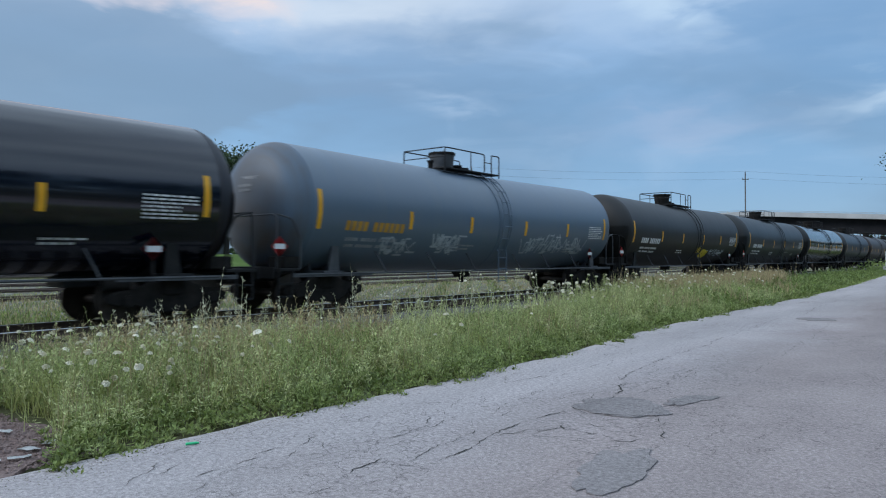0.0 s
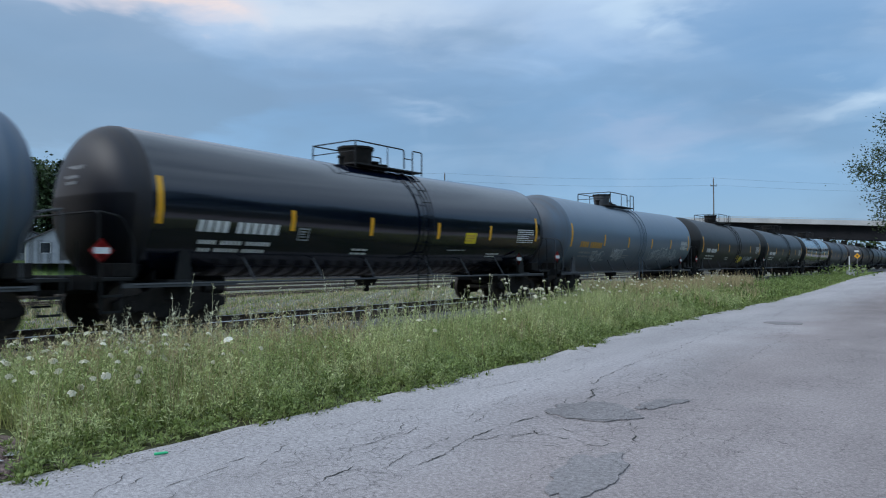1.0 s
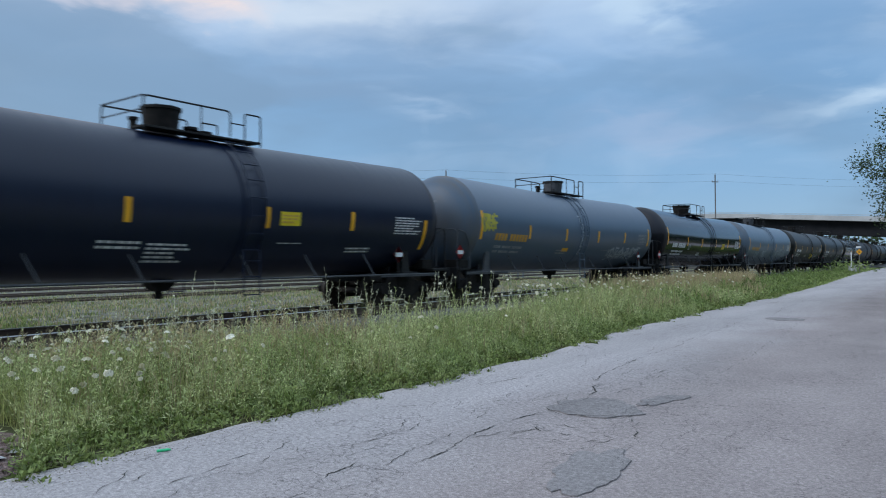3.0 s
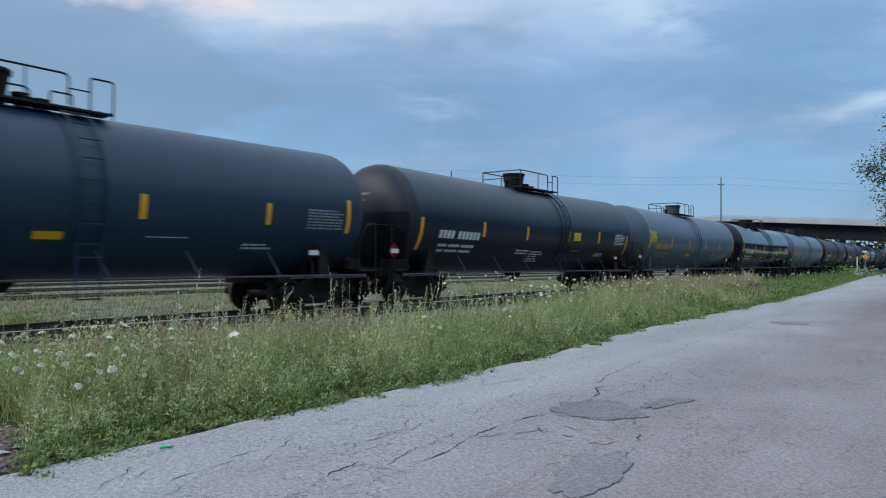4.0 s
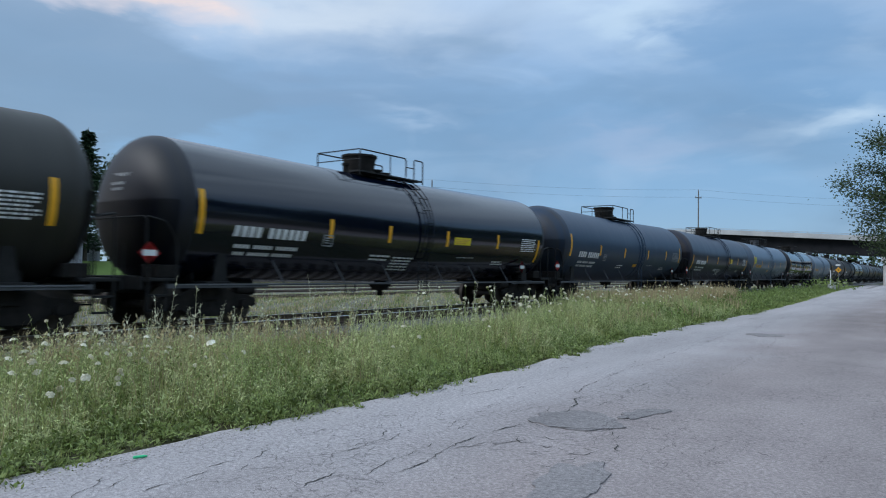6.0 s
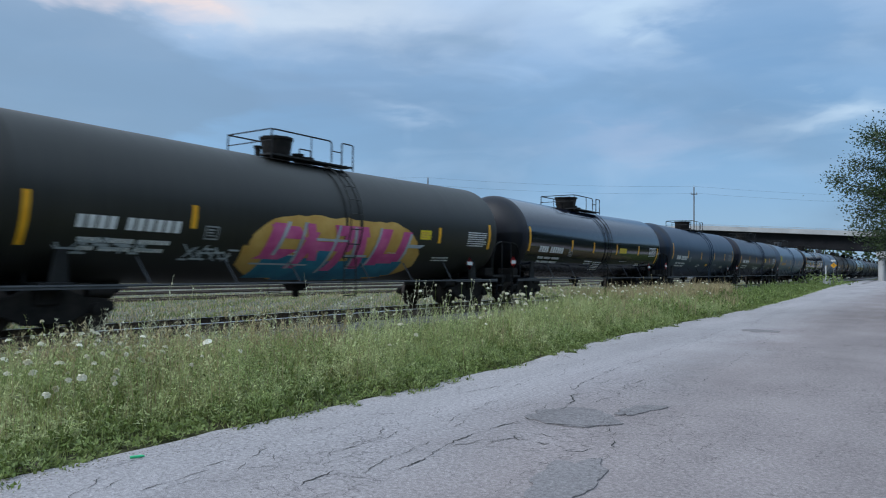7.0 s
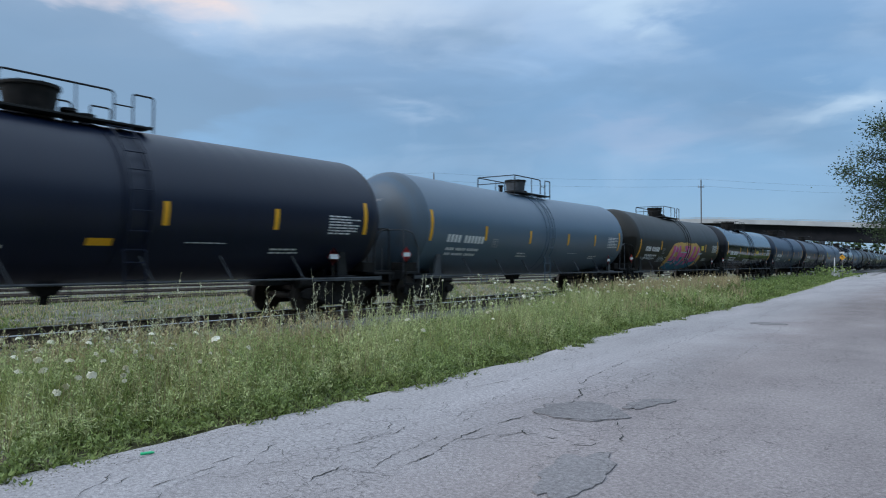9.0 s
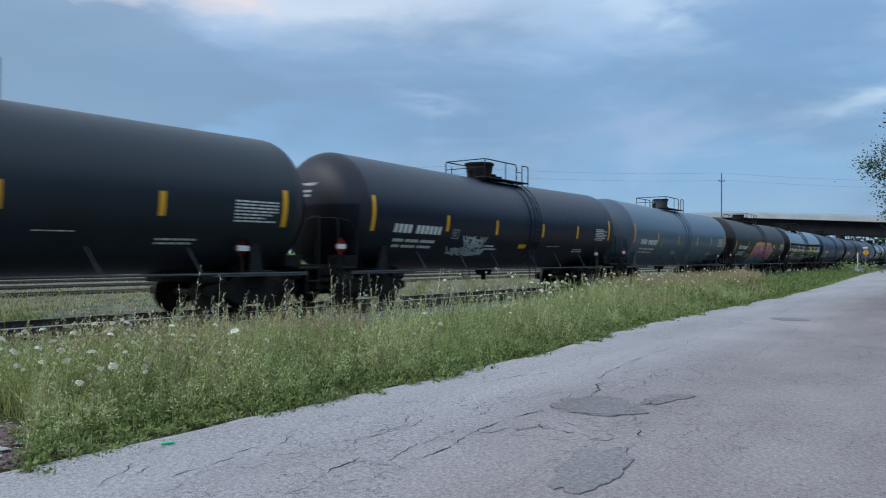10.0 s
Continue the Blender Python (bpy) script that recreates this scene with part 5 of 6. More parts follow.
def leafy_weeds(name, n, near, far, mat, label, hmin, hmax, per, dmin, dmax, size, wide, bush=0.06, drift=None):
    """Bushy herbs: a bent stem and many small leaves on short side twigs."""
    x, y, d = verge_places(n, near, far, 1.5)
    m = (d > dmin) & (d < dmax)
    if drift is not None:
        m &= rng.random(len(x)) < np.clip((wave(x, y, drift[0], drift[1]) - 0.3) / 0.35, 0.12, 1)
    x, y, d = x[m], y[m], d[m]
    n = len(x)
    h = rng.uniform(hmin, hmax, n) * np.clip(0.28 + d * 0.42, 0, 1) * (0.62 + 0.34 * wave(x, y, 1.3, hmin * 9) + 0.34 * wave(x, y, 4.1, hmin * 5))
    h *= np.where(y < 18.5, 1 - np.where(y > 8, 0.58, 0.3) * np.clip((d - 2.1) / 1.4, 0, 1), 1.0) * np.clip(0.66 + y * 0.065, 0, 1)
    lean = rng.normal(0, 0.26, (n, 2)) * h[:, None]
    t = 0.12 + 0.88 * rng.random((n, per)) ** 0.8
    a = rng.uniform(0, 2 * np.pi, (n, per))
    out = bush * rng.random((n, per)) * (1.25 - 0.8 * t)
    c = np.stack([x[:, None] + lean[:, :1] * t ** 1.6 + out * np.cos(a), y[:, None] + lean[:, 1:] * t ** 1.6 + out * np.sin(a), -0.05 + h[:, None] * t], -1)
    b = a + rng.normal(0, 0.7, (n, per))
    e = rng.uniform(-0.25, 1.15, (n, per))
    u = np.stack([np.cos(b) * np.cos(e), np.sin(b) * np.cos(e), np.sin(e)], -1)
    w = np.stack([-np.sin(b), np.cos(b), rng.normal(0, 0.35, (n, per))], -1)
    ln = (size * rng.uniform(0.6, 1.35, (n, per)) * (1.25 - 0.5 * t))[..., None]
    hw = ln * wide * rng.uniform(0.7, 1.2, (n, per))[..., None] + 0.00012 * y[:, None, None]
    v = np.stack([c, c + u * ln * 0.5 + w * hw, c + u * ln, c + u * ln * 0.5 - w * hw], 2).reshape(-1, 3)
    g = rng.uniform(0, np.pi, n)
    r = 0.0018 + 0.00014 * y
    p, q = np.stack([np.cos(g) * r, np.sin(g) * r], -1), np.stack([x, y], -1)
    stem = np.stack([np.c_[q - p, np.full(n, -0.06)], np.c_[q + p, np.full(n, -0.06)], np.c_[q + lean + p * 0.5, h - 0.05], np.c_[q + lean - p * 0.5, h - 0.05]], 1).reshape(-1, 3)
    v = np.concatenate([v, stem])
    f = np.arange(len(v)).reshape(-1, 4)
    ob = new(name, mesh_from(name, v.tolist(), f.tolist(), mat))
    return tagged(ob, label, "weeds", kind="stuff")


M["pod"] = surface("pale_seed_pods", (0.42, 0.48, 0.21), (0.62, 0.63, 0.33), 2, 0.5, island=0.45, spec=0.2, thin=0.3)
leafy_weeds("verge_fringe", 9000, 0.8, 34, M["fringe"], "low broad-leaved weeds fringing the asphalt", 0.12, 0.34, 22, -0.1, 0.95, 0.055, 0.24, 0.10)
leafy_weeds("leafy_weeds", 6500, 1.2, 28, M["weed"], "green leafy weeds standing in the grass", 0.40, 0.76, 36, 0.2, 9, 0.050, 0.135, 0.08, (0.9, 0.5))
leafy_weeds("leafy_weeds", 5200, 1.2, 30, M["pod"], "pale olive leafy weeds standing in the grass", 0.45, 0.84, 36, 0.5, 9, 0.048, 0.12, 0.07, (0.8, 3.4))
leafy_weeds("leafy_weeds", 2600, 1.0, 26, M["fringe"], "dark green bushy weeds in the verge", 0.30, 0.6, 36, 0.15, 9, 0.058, 0.2, 0.10, (1.4, 1.9))
# thin growth in the rail yard beyond the train
yy = 4 + 110 * rng.random(80000) ** 1.4
xx = rng.uniform(-60, -16.3, 80000)
m = wave(xx, yy, 0.35, 1.3) * 0.6 + wave(xx, yy, 1.9, 0.2) * 0.5 + rng.normal(0, 0.12, 80000) > 0.55
blades("yard_growth", xx[m], yy[m], np.full(m.sum(), -0.04), rng.uniform(0.03, 0.13, m.sum()), np.full(m.sum(), 0.022), rng.normal(0, 0.6, m.sum()), M["grass"], "sparse weeds growing through the yard gravel", "weeds")
m = (wave(xx, yy, 0.6, 4.3) + rng.normal(0, 0.15, 80000) > 0.62) & (xx > -28)
blades("yard_growth", xx[m] + 0.4, yy[m], np.full(m.sum(), -0.04), rng.uniform(0.06, 0.26, m.sum()), np.full(m.sum(), 0.012), rng.normal(0, 0.6, m.sum()), M["dry"], "pale dry tufts in the yard gravel", "weeds")


yy = 5 + 50 * rng.random(90000) ** 1.2
xx = -16.3 - 15 * rng.random(90000)
clump = wave(xx, yy, 1.7, 2.2) * 0.6 + wave(xx * 1.3, yy, 4.9, 0.7) * 0.4 + rng.normal(0, 0.07, 90000)
for lo, hi, mat, tall, text in ((0.58, 0.95, "fringe", 0.22, "low green weeds in the rail yard"), (0.50, 0.58, "dry", 0.26, "brown dry weeds in the rail yard"), (0.12, 0.33, "grass", 0.12, "thin grass in the rail yard")):
    m = (clump > lo) & (clump < hi) & (rng.random(90000) < 0.7)
    blades("yard_growth", xx[m], yy[m], np.full(m.sum(), -0.04), tall * rng.uniform(0.3, 1.0, m.sum()), np.full(m.sum(), 0.011), rng.normal(0, 0.7, m.sum()), M[mat], text, "weeds")


yy, xx = rng.uniform(-6, 8.6, 16000), rng.uniform(-25, -16.7, 16000)
m = yy < 7.2 + 1.6 * wave(xx, yy, 0.9, 0.6)
blades("yard_growth", xx[m], yy[m], np.full(m.sum(), -0.04), rng.uniform(0.07, 0.16, m.sum()), np.full(m.sum(), 0.014), rng.normal(0, 0.6, m.sum()), M["farverge"], "close green grass behind the near end of the track", "weeds")


def tall_weeds(name, n, near, far, mat, label, hmin, hmax, heads, dmin=1.2, leaf=1.0):
    """Upright stalks with narrow leaves or pods set round them."""
    x, y, d = verge_places(n * 3, near, far, 1.4)
    m = d > dmin
    x, y, d = x[m][:n], y[m][:n], d[m][:n]
    V, F = [], []

    def quad(p, u, w):
        i = len(V)
        V.extend([tuple(p), tuple(p + u * 0.5 + w), tuple(p + u), tuple(p + u * 0.5 - w)])
        F.append((i, i + 1, i + 2, i + 3))

    for px, py, pd in zip(x, y, d):
        h = rnd.uniform(hmin, hmax) * min(1.0, 0.25 + pd * 0.45) * min(1.0, 0.66 + py * 0.065) * (0.5 + 0.45 * float(wave(px, py, 1.3, hmin * 9)) + 0.5 * float(wave(px, py, 4.1, hmin * 5)))
        if py < 18.5:
            h *= 1 - (0.55 if py > 9 and heads < 40 else 0.3) * min(1.0, max(0.0, (pd - 2.6) / 1.4))
        tip = Vector((rnd.gauss(0, 0.2), rnd.gauss(0, 0.2), h))
        p = Vector((px, py, -0.05))
        s = 0.0022 + 0.00016 * py
        i = len(V)
        for c, r in ((p, s), (p + tip * 0.6 + Vector((0, 0, 0.02)), s * 0.8), (p + tip, s * 0.5)):
            for a in (0, 2.1, 4.2):
                V.append((c.x + r * math.cos(a), c.y + r * math.sin(a), c.z))
        for j in (0, 3):
            for q in range(3):
                F.append((i + j + q, i + j + (q + 1) % 3, i + j + 3 + (q + 1) % 3, i + j + 3 + q))
        for q in range(heads):
            t = rnd.uniform(0.2, 1.0)
            a = rnd.uniform(0, 6.28)
            out = Vector((math.cos(a), math.sin(a), rnd.uniform(-0.2, 1.4))).normalized()
            side = Vector((-math.sin(a), math.cos(a), 0))
            ln = leaf * rnd.uniform(0.03, 0.12) * (1.35 - t * 0.6)
            quad(p + tip * t, out * ln, side * (ln * rnd.uniform(0.09, 0.2) + 0.00015 * py))
    ob = new(name, mesh_from(name, V, F, mat))
    return tagged(ob, label, "weeds", kind="stuff")


tall_weeds("tall_weeds", 1500, 2.5, 26, M["pod"], "tall pale weeds with narrow leaves and seed pods", 0.55, 0.95, 24, 1.2, 0.7)
tall_weeds("tall_weeds", 1100, 22, 70, M["farverge"], "green weeds farther along the verge", 0.4, 0.8, 16, 0.4, 1.8)
tall_weeds("tall_weeds", 420, 4.0, 8.6, M["dry"], "reddish brown seeding weeds in the near verge", 0.6, 0.95, 26, 2.4)
M["seedhead"] = surface("pale_seed_heads", (0.40, 0.41, 0.27), (0.66, 0.65, 0.50), 2, 0.7, island=0.4, spec=0.2, thin=0.3)
tall_weeds("tall_weeds", 130, 5, 17, M["seedhead"], "tall thin weeds with pale seed heads near the ballast", 0.85, 1.45, 46, 2.6, 0.8)
tall_weeds("tall_weeds", 650, 23, 42, M["dry"], "tall brown seeding weeds", 0.7, 1.1, 20, 2.4)


def wildflower(h, r, tilt, seed):
    """One umbel flower: thin stem and a flat head of many small florets."""
    q = random.Random(seed)
    t = new("wildflower")
    bm = bmesh.new()
    top = Vector((0.05 * q.uniform(-1, 1), 0.05 * q.uniform(-1, 1), h))
    rod(bm, (0, 0, -0.06), top, 0.003, 5)
    for i in range(7):
        a = i * 0.9
        rod(bm, top - Vector((0, 0, 0.035)), top + Vector((r * 0.7 * math.cos(a), r * 0.7 * math.sin(a), 0)), 0.0012, 3)
    part("stem", bm, M["weed"], t, smooth=False)
    bm = bmesh.new()
    mid, rings = bm.verts.new(top + Vector((0, 0, 0.014))), []
    for j in (1, 2, 3):
        rings.append([bm.verts.new(top + Vector((r * j / 3 * q.uniform(0.8, 1.15) * math.cos(i * 0.4488), r * j / 3 * q.uniform(0.8, 1.15) * math.sin(i * 0.4488), 0.012 - 0.02 * (j / 3) ** 2 + (0.006 if i % 2 else -0.004)))) for i in range(14)])
    for i in range(14):
        bm.faces.new((mid, rings[0][i], rings[0][(i + 1) % 14]))
        for a, b in zip(rings, rings[1:]):
            bm.faces.new((a[i], b[i], b[(i + 1) % 14], a[(i + 1) % 14]))
    bmesh.ops.solidify(bm, geom=bm.faces[:], thickness=0.004)
    part("umbel", bm, M["flower"], t, "flat white flower head", smooth=False)
    return tagged(t, "white wild carrot flower standing in the grass", "wildflower", "white wildflowers")


protos = [wildflower(0.56, 0.044, 0, 1), wildflower(0.46, 0.026, 0, 2), wildflower(0.66, 0.032, 0, 3), wildflower(0.40, 0.020, 0, 4), wildflower(0.52, 0.036, 0, 5)]
fl = []
for i in range(330):
    yv = 2.2 + 30 * rnd.random() ** 2.3
    dv = rnd.uniform(0.7, 4.4)
    if i % 4 == 0:
        yv, dv = rnd.uniform(2.6, 5.2), rnd.uniform(1.0, 4.6)
    elif i % 2 == 1:
        yv, dv = rnd.uniform(13, 30), rnd.uniform(1.8, 4.4)
    if yv < 2.9 and dv < 2.4:
        continue
    fl.append((ROAD_EDGE + float(road_shift(yv)) - dv, yv))
for i, (fx, fy) in enumerate(fl):
    src = protos[i % 5]
    pm = pose(fx, fy, rnd.uniform(-0.16, 0.1), rnd.uniform(-30, 30), rnd.uniform(-10, 48), rnd.uniform(-60, 60))
    if i < 5:
        protos[i].matrix_basis = pm @ Matrix.Scale(1.1, 4)
    else:
        wide = rnd.uniform(0.7, 1.15) * (1.15 if fy > 12 else 1.0)
        copy_thing(src, pm @ Matrix.Diagonal((wide, wide, 1.65 if fy > 12 else 1.12, 1)))


def edge_place(n):
    y = 1.0 + 30 * rng.random(n) ** 1.6
    x = ROAD_EDGE + 0.02 + np.abs(rng.normal(0, 0.22, n))
    return np.stack([x, y, np.array([road_height(a, b) for a, b in zip(x, y)]) - 0.002], -1)


M["debris"] = surface("edge_debris", (0.18, 0.16, 0.13), (0.34, 0.31, 0.27), 9, 1.0, island=0.5, spec=0.1)
scatter_stones("edge_debris", 5000, edge_place, 0.002, 0.006, M["debris"], "dry dirt, grit and plant bits on the road edge")


# ---- trees ----
def leaf_cloud(V, F, centres, per, spread, size, flat=0.6):
    for c in centres:
        for _ in range(per):
            p = c + Vector((rnd.gauss(0, spread), rnd.gauss(0, spread), rnd.gauss(0, spread * 0.75)))
            u = Vector((rnd.gauss(0, 1), rnd.gauss(0, 1), rnd.gauss(0, flat))).normalized()
            w = u.cross(Vector((rnd.gauss(0, 1), rnd.gauss(0, 1), rnd.gauss(0, 1)))).normalized()
            s = size * rnd.uniform(0.7, 1.3)
            i = len(V)
            V.extend([tuple(p), tuple(p + u * s * 0.5 + w * s * 0.28), tuple(p + u * s), tuple(p + u * s * 0.5 - w * s * 0.28)])
            F.append((i, i + 1, i + 2, i + 3))


def broadleaf(m, height, trunk_h, radius, limbs, per, size, seed, label, reach=None, spread=0.28):
    rnd.seed(seed)
    t = thing("tree", label, "tree", m)
    bm = bmesh.new()
    rod(bm, (0, 0, -0.15), (0.05, 0.02, trunk_h), height * 0.026, 12, height * 0.019)
    rod(bm, (0.05, 0.02, trunk_h), (0.0, 0.1, height * 0.85), height * 0.019, 8, height * 0.004)
    part("trunk", bm, M["bark"], t)
    tips = []
    for i in range(limbs):
        bm = bmesh.new()
        a = i * 2.4 + rnd.uniform(-0.3, 0.3)
        u = (i + 0.5) / limbs
        z0 = trunk_h * 0.8 + (height * 0.78 - trunk_h * 0.8) * u
        out = radius * (0.55 + 0.5 * math.sin(math.pi * min(1, 0.25 + u * 0.75))) * rnd.uniform(0.75, 1.15)
        rise = (height - z0) * rnd.uniform(0.25, 0.6)
        s = Vector((0, 0.05, z0))
        e = s + Vector((out * math.cos(a), out * math.sin(a), rise))
        mid = s.lerp(e, 0.5) + Vector((0, 0, -0.06 * out))
        rod(bm, s, mid, height * 0.009, 6, height * 0.006)
        rod(bm, mid, e, height * 0.006, 5, height * 0.0015)
        for j in range(9):
            p = mid.lerp(e, rnd.uniform(-0.35, 1.0))
            q = p + Vector((rnd.gauss(0, 1), rnd.gauss(0, 1), rnd.gauss(0.3, 0.6))) * radius * 0.17
            rod(bm, p, q, height * 0.0022, 4, height * 0.0008)
            tips += [q, p.lerp(q, 0.5)]
        tips.append(e)
        part("limb", bm, M["bark"], t)
    if reach:
        for s, e in reach:
            s, e = Vector(s), Vector(e)
            bm = bmesh.new()
            rod(bm, s, e, height * 0.006, 5, height * 0.0012)
            for j in range(12):
                p = s.lerp(e, 0.25 + 0.75 * j / 11)
                q = p + Vector((rnd.gauss(0, 0.22), rnd.gauss(0, 0.22), rnd.gauss(0.08, 0.2)))
                rod(bm, p, q, height * 0.0015, 4, height * 0.0006)
                tips += [q, p, p.lerp(q, 0.6)]
            part("limb", bm, M["bark"], t)
    V, F = [], []
    leaf_cloud(V, F, tips, per, spread, size)
    crown = new("crown", mesh_from("crown", V, F, M["leaf"]))
    crown.parent = t
    return t


broadleaf(pose(2.75, 30, 0), 8.9, 1.6, 4.2, 54, 105, 0.09, 21, "dark green broadleaf tree leaning over the roadside",
          reach=[((-0.5, 0, 3.6), (-5.6, -0.3, 4.9)), ((-0.5, 0.2, 4.2), (-5.0, 0.5, 5.6)), ((-0.3, 0, 3.0), (-4.9, -0.4, 3.9)), ((-0.2, 0, 5.0), (-4.5, 0, 6.6)), ((-0.2, 0, 2.6), (-4.7, 0.3, 2.9)), ((-0.2, -0.1, 2.4), (-4.4, 0.9, 2.4)), ((-0.2, 0.1, 3.4), (-4.6, -0.9, 4.4)), ((-0.2, 0, 2.5), (-4.2, -1.0, 3.3))])


def spruce(m, height, label, seed):
    rnd.seed(seed)
    t = thing("spruce", label, "tree", m)
    bm = rod(bmesh.new(), (0, 0, -0.2), (0, 0, height), height * 0.018, 8, 0.02)
    part("trunk", bm, M["bark"], t)
    V, F = [], []
    z = height * 0.1
    while z < height * 0.98:
        r = (height - z) * 0.27 + 0.15
        for i in range(13):
            a = rnd.uniform(0, 6.28)
            ln = r * rnd.uniform(0.6, 1.15)
            for j in range(9):
                f = (j + 0.5) / 9
                c = Vector((ln * f * math.cos(a), ln * f * math.sin(a), z + 0.25 * ln * f * (f - 0.75)))
                for _ in range(2):
                    u = Vector((math.cos(a) + rnd.gauss(0, 0.6), math.sin(a) + rnd.gauss(0, 0.6), rnd.gauss(-0.15, 0.35))).normalized() * rnd.uniform(0.45, 0.85)
                    w = Vector((-math.sin(a), math.cos(a), rnd.gauss(0, 0.6))).normalized() * 0.13
                    k = len(V)
                    V.extend([tuple(c), tuple(c + u * 0.5 + w), tuple(c + u), tuple(c + u * 0.5 - w)])
                    F.append((k, k + 1, k + 2, k + 3))
        z += height * 0.026
    crown = new("crown", mesh_from("crown", V, F, M["needle"]))
    crown.parent = t


def bearing(az, dist, z=0.0):
    dist *= 1.38
    return pose(-dist * math.sin(radians(az)), dist * math.cos(radians(az)), z)


spruce(bearing(62.6, 78, 2.1), 18.5, "tall dark spruce on the lawn beyond the tracks", 31)
spruce(bearing(65.2, 80, 2.1), 14.3, "shorter dark spruce on the lawn beyond the tracks", 32)
spruce(bearing(64.1, 88, 2.1), 13.0, "small dark spruce behind the houses", 33)
for i, (az, dist, hh, rad) in enumerate(((67.6, 82, 15.0, 7.0), (70.5, 86, 15.5, 7.2), (59.0, 88, 18.0, 7.0), (56.0, 92, 20.5, 6.6), (73.5, 80, 15, 7.2), (52.5, 110, 12, 6), (48, 118, 11, 6))):
    broadleaf(bearing(az, dist, 2.0), hh, 2.0, rad, 26, 30, 0.6, 50 + i, "full-crowned green tree beyond the rail yard", spread=0.85)


def far_woods(name, pts, depth, h, label, seed, mat, leaf=1.3):
    """A far belt of trees: many small leaf clumps with an uneven top."""
    rnd.seed(seed)
    V, F = [], []
    for (x0, y0), (x1, y1) in zip(pts, pts[1:]):
        n = max(3, int(math.hypot(x1 - x0, y1 - y0) / 3.2))
        for i in range(n):
            cx, cy = x0 + (x1 - x0) * i / n + rnd.uniform(-depth, depth), y0 + (y1 - y0) * i / n + rnd.uniform(-depth, depth)
            top = h * (0.72 + 0.35 * noise.noise(Vector((cx * 0.05, cy * 0.05, seed))) + 0.15 * rnd.random())
            for j in range(46):
                z = top * math.sqrt(rnd.random())
                r = 3.2 * math.sin(math.pi * min(0.95, 0.25 + 0.7 * z / top)) * math.sqrt(rnd.random())
                a = rnd.uniform(0, 6.28)
                leaf_cloud(V, F, [Vector((cx + r * math.cos(a), cy + r * math.sin(a), z))], 2, 0.4, leaf)
    ob = new(name, mesh_from(name, V, F, mat))
    return tagged(ob, label, "woods", kind="stuff")


far_woods("far_woods", [(-120, 250), (-60, 262), (-20, 268), (30, 270), (80, 265)], 5, 13.5, "dark tree belt beyond the overpass", 3, M["leaf"])
far_woods("far_woods", [(-150, 20), (-150, 120), (-140, 190), (-120, 250)], 5, 9.0, "distant tree belt beyond the rail yard", 4, M["leaf"])
far_woods("roadside_bushes", [(8.5, 40), (7, 60), (5.5, 90), (3.5, 120), (1, 140)], 1.4, 9.0, "dense bushes and young trees beside the far end of the road", 6, M["leaf"])
far_woods("roadside_woods", [(26, -120), (22, -60), (20, 0), (21, 60), (24, 120)], 2.0, 17.5, "tall dark tree belt on the other side of the road", 9, M["leaf"], 1.6)
far_woods("roadside_woods", [(31, -120), (27, -60), (25, 0), (26, 60), (30, 120)], 2.5, 19, "second row of tall dark trees behind the roadside belt", 12, M["leaf"], 1.8)
far_woods("bush_clump", [(-10.2, 84), (-10.8, 92), (-11.4, 104)], 0.6, 1.0, "low green bush at the end of the verge", 8, M["farverge"], 0.28)

